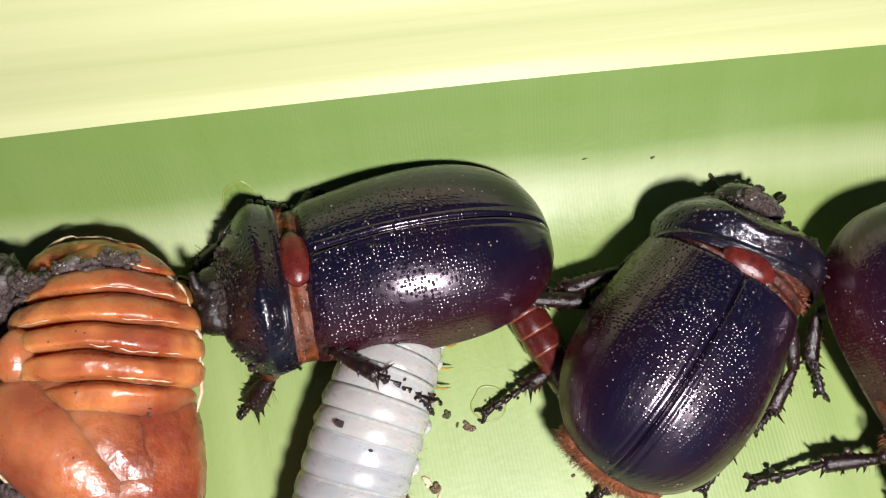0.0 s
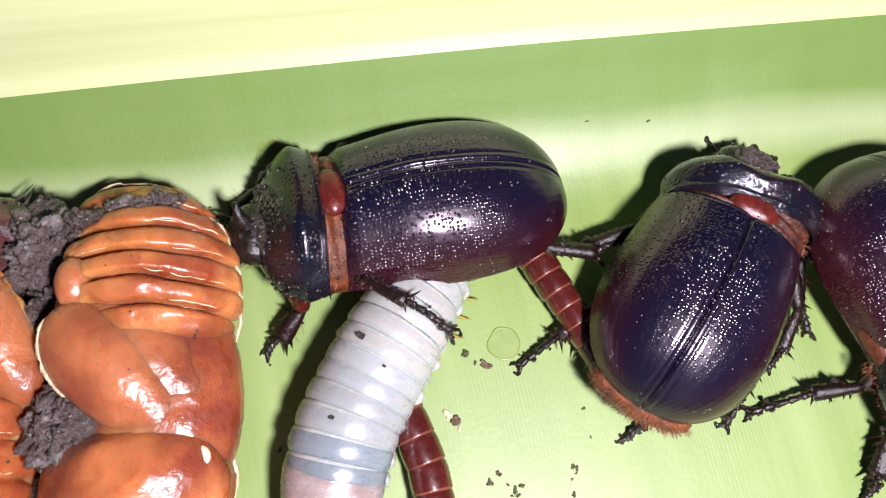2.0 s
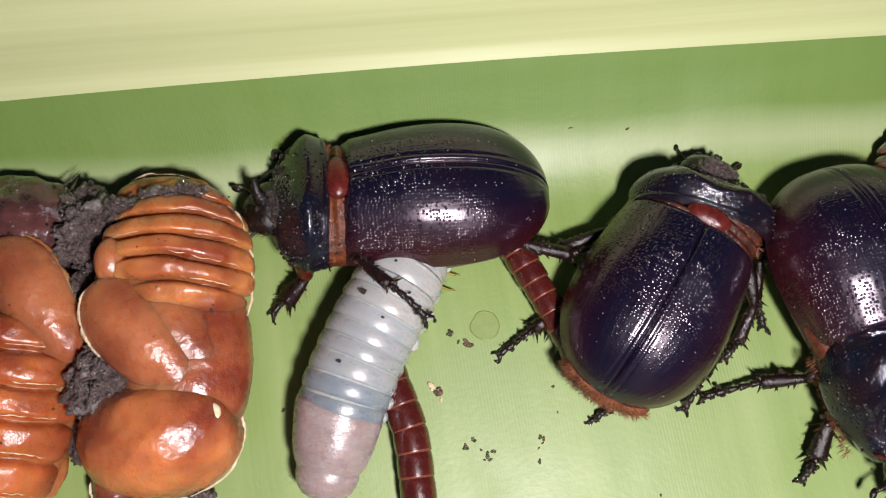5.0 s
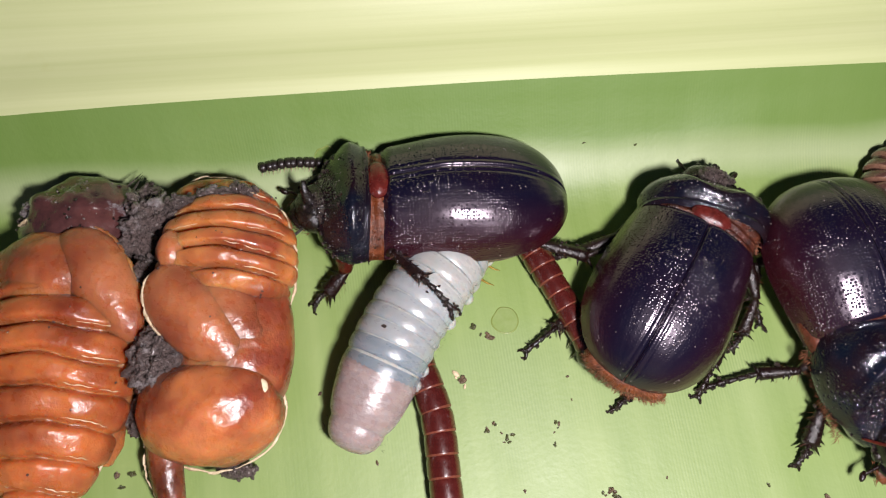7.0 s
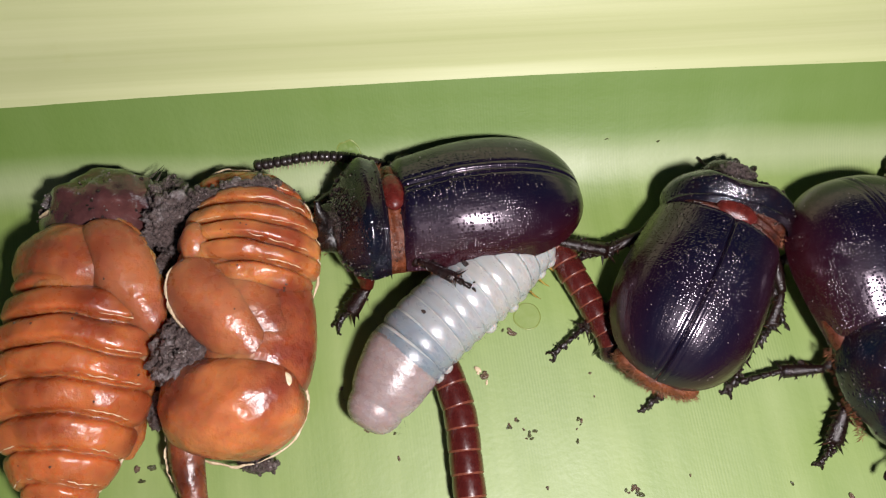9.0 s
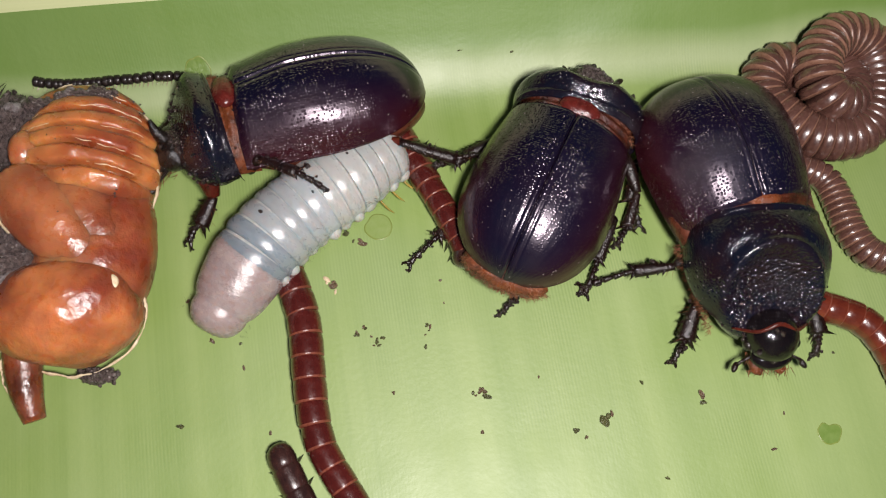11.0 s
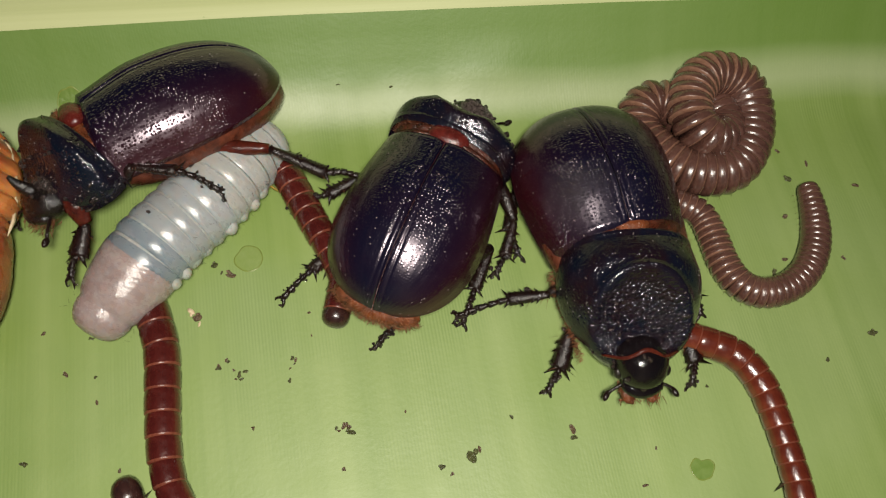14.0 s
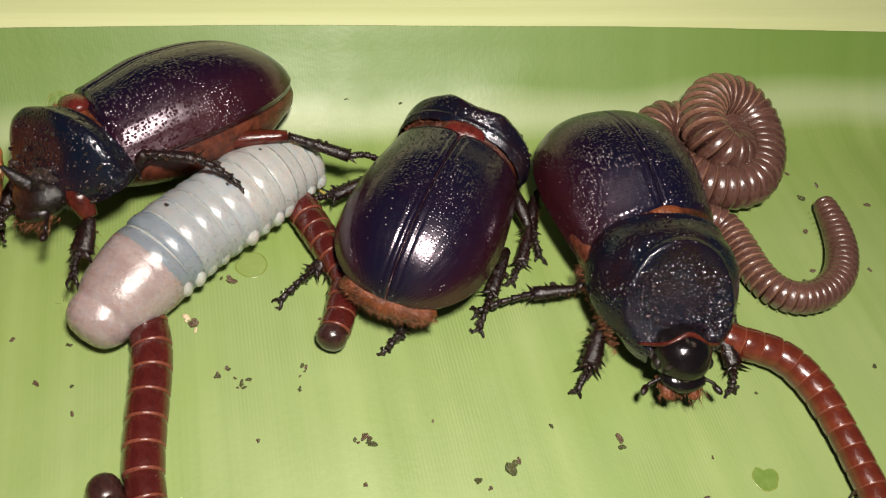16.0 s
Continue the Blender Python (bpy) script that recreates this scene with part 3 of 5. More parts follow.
def leg(owner, hip, pts, thick, rng, red=False, tail=0.55, spines=7):
    """A leg whose origin is its hip: femur, spiny tibia, beaded tarsus with two claws. pts: knee, ankle, toe."""
    hip, knee, ankle, toe = (Vector(p) for p in (hip, *pts))
    fem = part("leg", tube(bmesh.new(), [hip, (hip + knee) / 2 + Vector((0, 0, 0.3)), knee], [thick * 0.9, thick * 1.25, thick * 0.75], 10, 10), FEMUR if red else LEG, owner, "red-brown femur" if red else "", at=hip)
    bm = tube(bmesh.new(), [knee, (knee + ankle) / 2, ankle], [thick * 0.6, thick * 0.95, thick * 1.15], 10, 8, flat=0.8)
    d = (ankle - knee).normalized()
    out = d.cross(Vector((0, 0, 1))).normalized()
    for i in range(spines):
        k = 0.25 + 0.75 * i / max(1, spines - 1)
        for s in (1, -1):
            p = knee.lerp(ankle, k)
            q = p + (out * s * rng.uniform(0.9, 1.5) + d * 0.7 + Vector((0, 0, rng.uniform(-0.2, 0.6)))) * thick * (1.1 + 0.5 * (i == spines - 1))
            tooth = spike(bmesh.new(), p + out * s * thick * 0.4, q, thick * 0.34, sides=6)
            bmesh.ops.translate(tooth, verts=tooth.verts, vec=-hip)
            part("spine", tooth, LEG, fem)
    bmesh.ops.translate(bm, verts=bm.verts, vec=-hip)
    part("tibia", bm, LEG, fem, "spiny black shin")
    hair = fringe(bmesh.new(), [(knee.lerp(ankle, rng.random()), out * rng.choice((1, -1)) + d * 0.6) for _ in range(26)], thick * 2.2, 0.05, rng, 0.4)
    bmesh.ops.translate(hair, verts=hair.verts, vec=-hip)
    tagged(part("shin_hair", hair, HAIR, fem), kind="stuff")
    bm = bmesh.new()
    line = bend([ankle, (ankle + toe) / 2 + Vector((0, 0, 0.5)), toe], 5)
    for a, b in zip(line, line[1:]):
        e = (b - a)
        tube(bm, [a, a + e * 0.5, a + e * 0.95], [tail * 0.55, tail * 0.8, tail], 4, 7)
        spike(bm, b, b + e.normalized() * 0.6 + out * 0.7, 0.14, sides=4)
    e = (line[-1] - line[-2]).normalized()
    for s in (1, -1):
        tube(bm, [toe, toe + e * 0.9 + out * s * 0.8, toe + e * 1.5 + out * s * 0.7 - Vector((0, 0, 0.4))], [0.32, 0.24, 0.06], 5, 6)
    bmesh.ops.translate(bm, verts=bm.verts, vec=-hip)
    part("tarsus", bm, LEG, fem, "beaded black foot with claws")
    return fem


def beetle(m, label, L, W, P, top, pit, horn, legs, seed, tail_hair=0.0, twist=0.0, nod=0.0, hump=True):
    """legs: hip in the beetle's space, then knee, ankle and toe in the world, thickness, red. Returns the thing and its legs."""
    rng = random.Random(seed)
    b = thing("rhinoceros_beetle", label, "beetle", m, "rhinoceros beetles")
    climbs = 9 < P < 12.5
    for s in (1, -1):
        elytron(b, L, W, top, s, 1.2 if climbs else 0.0)
    fore = [pronotum(b, W * 0.96, P, top - 0.6, pit, 6.7 if P > 12.5 else 5.0), head(b, 1.5 + P + (0.9 if P > 12.5 else 0.0), horn, rng, P > 12.5)]
    if P > 12.5:
        line = [(P + 0.4, -5.4, 5.2), (P + 1.6, -2.6, 7.4), (P + 0.9, 0, 8.6), (P + 1.6, 2.6, 7.4), (P + 0.4, 5.4, 5.2)]
        fore.append(part("collar", tube(bmesh.new(), line, [0.2, 0.32, 0.36, 0.32, 0.2], 24, 8), FEMUR, b, "thin red edge of the shield"))
        feet = [((rng.uniform(0.5, P * 0.9), s * W * (0.86 + 0.05 * rng.random()), rng.uniform(2.4, 4.6)), (rng.uniform(-0.2, 0.4), s, -0.2)) for s in (-1,) for _ in range(300)]
        tagged(part("side_hair", fringe(bmesh.new(), feet, 1.0, 0.06, rng), HAIR, b, "rusty hair along the shield's side"), kind="stuff")
    neck = Vector((1.5, 0, 7)) * MM
    for ob in fore:
        m2 = Matrix.Translation(neck) @ pose(0, 0, 0, 0, nod, twist) @ Matrix.Translation(-neck) @ Matrix.Translation(ob.location)
        ob.location, ob.rotation_euler = m2.translation, m2.to_euler()

    low = 3.0 if seed == 11 else 5.0

    def belly(u, v):
        a = 2 * math.pi * v
        k = math.sin(math.pi * (0.03 + 0.94 * u)) ** 0.4
        fold = 0.25 * math.sin(u * 44) * (1 - smooth(0.6, 0.7, u))
        return (-L * 0.97 + (L * 0.97 + P * (0.35 if seed == 11 else 0.8)) * u, W * 0.93 * k * math.cos(a), low + (9.2 - low + fold) * k * math.sin(a))

    part("abdomen", sheet(bmesh.new(), belly, 80, 28, closed=True, caps=True), BELLY, b, "dark red-brown underside")

    def waist(u, a):
        ang = radians(100) * (2 * a - 1)
        return (-0.8 + (6.0 if climbs else 4.6) * u, W * 0.84 * math.sin(ang), 4 + (top - 6.2 - 1.1 * math.sin(math.pi * u) + 0.35 * math.sin(u * 19) + 0.3 * noise.noise((u * 4, a * 9, seed))) * math.cos(ang))

    part("waist", sheet(bmesh.new(), waist, 30, 48), WAIST if climbs else WAIST_DARK, b, "orange-brown membrane between shield and wings" if climbs else "dark red membrane between shield and wings")
    if hump:
        part("scutellum", blob(bmesh.new(), (1.7 if climbs else 0.2, 0, top - 3.0), (1.8, 3.3, 1.3), 0.05, seed), HUMP, b, "rounded dark red plate")
    else:
        part("scutellum", blob(bmesh.new(), (-0.6, 0, top - 2.8), (1.6, 2.8, 1.0), 0.15, seed), WAIST, b, "rusty three-cornered plate")
    feet = []
    for _ in range(240 if climbs else 130):
        a = radians(rng.uniform(-85, 85))
        feet.append(((rng.uniform(2.6, 4.0) if climbs else rng.uniform(1.0, 2.4), W * 0.84 * math.sin(a), 4 + (top - 7.0) * math.cos(a)), (rng.uniform(-0.9, 0.2), math.sin(a), math.cos(a) + 0.2)))
    tagged(part("joint_hair", fringe(bmesh.new(), feet, 0.9, 0.05, rng), HAIR, b, "rusty hair along the joint"), kind="stuff")
    if tail_hair:
        bm = blob(bmesh.new(), (-L * 0.93, 0, 3.6), (2.9 * tail_hair, W * 0.62, 2.4), 0.05, 1)
        part("pygidium", bm, WAIST, b, "rust-coloured tail plate")
        feet = []
        for _ in range(420):
            a = radians(rng.uniform(100, 260))
            z = rng.uniform(-0.6, 0.75)
            k = math.sqrt(1 - z * z)
            feet.append(((-L * 0.93 + 2.9 * tail_hair * k * math.cos(a), W * 0.62 * k * math.sin(a), 3.6 + 2.4 * z), (math.cos(a), math.sin(a), z * 0.4)))
        tagged(part("tail_hair", fringe(bmesh.new(), feet, 0.9, 0.05, rng), HAIR, b, "short rusty tail hair"), kind="stuff")
    inv = m.inverted()
    made = []
    for hip, pts, thick, red, spines in legs:
        made.append(leg(b, hip, [inv @ (Vector(p) * MM) / MM for p in pts], thick, rng, red, spines=spines))
    return b, made


def beetle_pose(x, y, z, turn, roll=0, pitch=0):
    return pose(x * MM, y * MM, z * MM, 0, 0, turn) @ pose(0, 0, 0, roll, pitch, 0)


B1_REF = beetle_pose(-19.4, 13.0, 2.6, 189.5, 14, -3)
CLIMBER, CLIMBER_LEGS = beetle(B1_REF, "glossy dark rhinoceros beetle climbing over a white grub", 28.1, 10.8, 9.8, 14.0, 0.25, 3.4, [
    ((7, 6, 4), [(-25.0, 3.6, 4.5), (-27.6, 0.6, 2.2), (-29.6, -1.2, 0.8)], 1.35, True, 5),
    ((1, 7.0, 1.5), [(-18.0, 5.6, 11.2), (-13.4, 2.0, 12.8), (-8.4, -1.6, 10.6)], 0.85, False, 5),
    ((-11, 6.5, 1.2), [(3.2, 10.4, 7.2), (12.0, 9.7, 5.6), (16.5, 11.6, 4.4)], 1.05, True, 6),
    ((7, -6, 4), [(-30.5, 19.5, 4.0), (-34.0, 17.0, 1.5), (-35.5, 14.0, 0.6)], 1.2, False, 5),
    ((1, -7.5, 4), [(-20.0, 25.0, 5.0), (-15.0, 26.5, 3.0), (-11.0, 26.0, 2.5)], 0.85, False, 5),
    ((-17, -7.5, 4), [(3.0, 23.0, 5.0), (5.5, 22.5, 3.0), (6.5, 20.5, 2.2)], 0.9, False, 5),
], 11)

B2_REF = beetle_pose(28.9, 14.6, 2.5, 65.5)
MIDDLE, MIDDLE_LEGS = beetle(B2_REF, "glossy purple-black rhinoceros beetle with a rusty haired tail", 26.9, 10.9, 8.8, 13.7, 0.6, 1.6, [
    ((2, 7.5, 3), [(17.4, 13.8, 5.0), (11.0, 10.3, 4.0), (6.0, 8.8, 3.2)], 0.95, False, 7),
    ((-14, 7.5, 2), [(12.0, 1.6, 3.2), (8.8, -1.2, 2.0), (4.5, -5.2, 0.6)], 0.95, False, 6),
    ((-16, -8, 2), [(35.6, 1.5, 3.4), (33.0, -4.6, 2.0), (31.2, -9.4, 0.5)], 0.95, False, 6),
    ((2, -8, 2), [(39.5, 6.0, 3.0), (38.0, 1.0, 1.5), (36.6, -1.5, 0.5)], 0.9, False, 5),
    ((-24, 2, 1.5), [(20.0, -8.5, 2.2), (20.6, -10.4, 1.4), (18.6, -12.6, 0.4)], 0.7, False, 3),
    ((9, 6, 2), [(27.0, 23.5, 3.0), (30.0, 25.6, 3.4), (32.0, 26.4, 3.6)], 1.0, False, 5),
], 22, tail_hair=0.95, twist=13, nod=13)

B3_REF = beetle_pose(55.4, 2.6, 2.4, -70.5)
FRONT, FRONT_LEGS = beetle(B3_REF, "large black rhinoceros beetle with a hollow shield", 24.4, 12.0, 15.6, 14.2, 1.1, 0.9, [
    ((2, -8, 2.5), [(45.6, -4.2, 4.2), (39.8, -5.0, 3.0), (32.6, -7.4, 0.6)], 0.95, False, 7),
    ((9, -7, 2.5), [(48.8, -9.6, 3.8), (47.6, -14.6, 2.0), (46.2, -17.6, 0.6)], 1.3, False, 4),
    ((9, 7, 2.5), [(66.0, -8.4, 3.6), (67.6, -12.0, 2.0), (67.4, -14.8, 0.8)], 1.2, False, 4),
    ((1, 8, 2.5), [(66.5, 2.0, 3.0), (68.4, -1.5, 1.6), (69.4, -4.0, 0.6)], 0.9, False, 4),
    ((-16, 8, 2.5), [(63.5, 16.5, 3.0), (61.0, 21.0, 1.6), (60.0, 24.0, 0.6)], 0.9, False, 4),
    ((-14, -8, 2.5), [(40.0, 12.5, 3.4), (39.6, 7.0, 1.8), (41.2, 3.5, 0.6)], 0.95, False, 5),
], 33, twist=-12, hump=False)


# ---- pupae ----
def ridged(p0, p1, wide, high, ridges, depth, sag, nu=90, nv=30, zc=0.0, power=0.55, seam=None):
    """A body from p0 to p1 (x, y), ridged across, on the leaf. seam: (groove, from, to) gives instead the pale edge along that groove, between two angles."""
    a, b = Vector(p0).to_3d(), Vector(p1).to_3d()
    d = (b - a).normalized()
    s = Vector((-d.y, d.x, 0))

    def f(u, v):
        ang = 2 * math.pi * v
        k = math.sin(math.pi * (0.035 + 0.93 * u)) ** power
        c, sn = math.cos(ang), math.sin(ang)
        q = u * ridges + 0.25 * c ** 2 + 0.14 * noise.noise((u * 5, c * 1.6, sn * 1.6))
        saw = q - math.floor(q)
        cut = (1 - abs(2 * saw ** 0.8 - 1) ** 4.5) * (0.95 + 0.10 * noise.noise((math.floor(q) * 2.7, c * 2.4, 2.0)))
        dimple = sum(math.exp(-((c - e) / 0.10) ** 2) for e in (-0.42, 0.44)) * math.exp(-(min(saw, 1 - saw) / 0.22) ** 2) * max(0.0, sn)
        k2 = k * (1 - depth * (0.35 + 0.65 * abs(sn)) * (1 - cut) - (0.05 * dimple if ridges > 1 else 0.0))
        k2 *= 1 + 0.030 * noise.noise((u * 7, c * 1.5, sn * 1.5)) + 0.042 * noise.noise((math.floor(q) * 1.9, c * 3.4, sn * 3.4)) + 0.010 * noise.noise((u * 30, c * 6, sn * 6))
        p = a.lerp(b, u) + s * wide * k2 * c
        p.z = zc + high * k2 * sn + sag * math.sin(math.pi * u)
        return p

    if seam:
        groove, v0, v1 = seam
        line = []
        for i in range(25):
            v = v0 + (v1 - v0) * i / 24
            c, sn = math.cos(2 * math.pi * v), math.sin(2 * math.pi * v)
            u = groove / ridges
            for _ in range(4):
                u = (groove + 0.10 - 0.25 * c ** 2 - 0.14 * noise.noise((u * 5, c * 1.6, sn * 1.6))) / ridges
            line.append(f(u, v) + Vector((0.1 * noise.noise((v * 60, groove, 1)), 0.25 * noise.noise((v * 40, groove, 2)), 0.03)))
        rng = random.Random(round(groove * 10 + v0 * 100))
        return tube(bmesh.new(), line, [0.02] + [rng.uniform(0.015, 0.11) for _ in range(14)] + [0.02], 60, 6, flat=0.7)
    return sheet(bmesh.new(), f, nu, nv, closed=True, caps=True)


def pad(c, long, wide, thick, turn, tilt, seed, droop=0.0, rim=None):
    """A wing sheath: a flat teardrop shell, thick in the middle."""
    m = Matrix.Translation(c) @ pose(0, 0, 0, tilt[0], tilt[1], turn)
    rng_off = seed * 3.7

    def f(u, v):
        ang = 2 * math.pi * v
        x = -math.cos(math.pi * (0.015 + 0.97 * u))
        w = max(0.0, 1 - abs(x) ** 2.2) ** 0.5 * (1 + 0.22 * x)
        y, z = w * math.cos(ang), (w ** 0.8) * math.sin(ang)
        n = 0.10 * noise.noise((x * 1.5 + rng_off, y * 1.5, 0.5))
        p = Vector((long * x, wide * y, thick * (z + n) - droop * (x * x + y * y)))
        return m @ p

    if rim:
        a, b, side = rim
        line = [f(a + (b - a) * k / 8, side) + Vector((0, 0, 0.15)) for k in range(9)]
        bm = tube(bmesh.new(), line, [0.08, 0.26, 0.18, 0.32, 0.16, 0.30, 0.20, 0.28, 0.06], 90, 7, flat=1.2)
        for v in bm.verts:
            v.co += Vector((1, 1, 0.5)) * (0.18 * noise.noise(v.co * 0.9) + 0.14 * noise.noise(v.co * 3.1))
        return bm
    return sheet(bmesh.new(), f, 40, 36, closed=True, caps=True)


def clod(owner, name, c, r, seed, material=None, label="clinging dark soil"):
    rng = random.Random(seed)
    bm = blob(bmesh.new(), c, r, 0.30, seed, 44, 60, freq=0.45)
    mid = Vector(c)
    for v in bm.verts:
        d = v.co - mid
        q = v.co * 0.9 + Vector((seed, 0, 0))
        lump = abs(noise.noise(q)) * 1.3 + 0.6 * abs(noise.noise(q * 2.3)) + 0.35 * noise.noise(q * 4.5)
        v.co += d.normalized() * (lump - 0.45) * min(1.1, 0.3 * min(r))
    return part(name, bm, material or SOIL, owner, label)


def curled_pupa():
    p = thing("beetle_pupa", "amber-brown beetle pupa with pale dry skin edges and soil", "pupa", pose(0, 0, 0), "beetle pupae")
    shape = dict(p0=(-41.0, -10.0), p1=(-43.2, 14.6), wide=10.4, high=8.8, ridges=8, depth=0.27, sag=0.6, zc=8.2)
    part("abdomen", ridged(**shape, nu=220, nv=90), PUPA, p, "ridged amber abdomen")
    for groove, v0, v1 in ((3, 0.42, 0.30), (3, 0.10, 0.03), (4, 0.44, 0.27), (4, 0.14, 0.02), (5, 0.43, 0.32), (5, 0.20, 0.04), (6, 0.44, 0.26), (6, 0.13, 0.03), (7, 0.40, 0.22), (7, 0.18, 0.06)):
        part("skin_crease", ridged(**shape, seam=(groove, v0, v1)), RIM, p, "thin pale edge of a fold")
    part("thorax", ridged((-38.6, -26.0), (-39.6, 4.0), 8.6, 7.6, 1, 0.0, 0.4, zc=7.0), PUPA_RED, p, "smooth chestnut thorax")
    part("pronotum_shell", blob(bmesh.new(), (-40.4, -19.6, 8.2), (10.4, 7.6, 8.8), 0.10, 4, 36, 48, turn=10, freq=0.10), PUPA_RED, p, "swollen chestnut neck shield")
    fore, hind = ((-42.2, -8.2, 14.9), 10.2, 5.2, 2.4, 139, (8, -10), 1, 1.9), ((-40.6, -7.4, 14.0), 10.6, 6.0, 2.0, 138, (-4, -8), 2, 1.9)
    part("wing_sheath", pad(*fore), SHEATH, p, "teardrop wing sheath")
    part("hind_wing_sheath", pad(*hind), SHEATH, p)
    part("skin_rim", pad(*fore, rim=(0.55, 0.97, 0.0)), RIM, p, "pale papery edge of shed skin")
    part("skin_rim", pad(*hind, rim=(0.12, 0.75, 0.5)), RIM, p, "pale papery edge of shed skin")
    part("tip_plate", blob(bmesh.new(), (-46.0, 12.0, 7.4), (6.0, 3.2, 4.6), 0.10, 6, 26, 36, turn=8, freq=0.25), PUPA, p, "amber tail tip")
    part("bud", blob(bmesh.new(), (-48.6, 1.4, 14.6), (2.0, 3.0, 2.2), 0.06, 8, 20, 26, turn=10), SHEATH, p, "small rounded amber bud")
    part("leg_sheath", tube(bmesh.new(), [(-47.6, -22.5, 5.0), (-46.8, -27.5, 4.0), (-45.6, -31.0, 3.4), (-44.2, -34.0, 2.8)], [2.9, 2.6, 2.2, 1.5], 16, 14), STALK, p, "curved leg sheath")
    rim = [[(-52.2, 11.6, 8.0), (-49.2, 14.9, 8.4), (-44.2, 15.4, 8.8), (-39.6, 13.4, 9.4), (-34.4, 9.6, 9.4), (-32.0, 3.0, 8.6), (-32.0, -3.0, 7.6)],
           [(-33.2, -3.0, 6.6), (-31.4, -8.2, 6.2), (-32.0, -14.0, 6.4), (-30.6, -18.6, 5.6), (-33.0, -24.2, 4.4), (-39.5, -27.6, 3.4), (-45.0, -27.0, 3.8)],
           [(-50.2, -24.0, 4.6), (-49.6, -28.0, 4.0), (-47.6, -32.0, 3.0)]]
    for i, line in enumerate(rim):
        rng = random.Random(i)
        bm = tube(bmesh.new(), line, [0.05] + [rng.uniform(0.05, 0.24) for _ in range(18)] + [0.05], 130, 8, flat=1.6)
        for v in bm.verts:
            v.co += Vector((1, 1, 0.5)) * (0.4 * noise.noise(v.co * 0.5) + 0.14 * noise.noise(v.co * 2.3))
        part("skin_rim", bm, RIM, p, "pale papery edge of shed skin")
    part("skin_flake", blob(bmesh.new(), (-33.0, -16.0, 13.6), (0.6, 1.0, 0.35), 0.4, 5, turn=30), RIM, p)
    clod(p, "soil_clod", (-48.6, -13.6, 9.6), (4.4, 5.6, 4.8), 5)
    clod(p, "soil_clod", (-50.4, -20.5, 5.0), (2.6, 3.6, 3.4), 6)
    clod(p, "soil_clod", (-48.6, 9.4, 12.6), (2.6, 1.2, 1.6), 7)
    clod(p, "soil_clod", (-44.6, 11.0, 13.0), (2.8, 1.0, 1.4), 27)
    clod(p, "soil_clod", (-41.0, 12.2, 12.4), (2.2, 0.8, 1.2), 37)
    clod(p, "soil_clod", (-50.4, 8.0, 9.0), (2.2, 3.0, 3.6), 8)
    clod(p, "soil_clod", (-37.0, -27.0, 2.0), (2.6, 1.2, 1.4), 9)
    return p


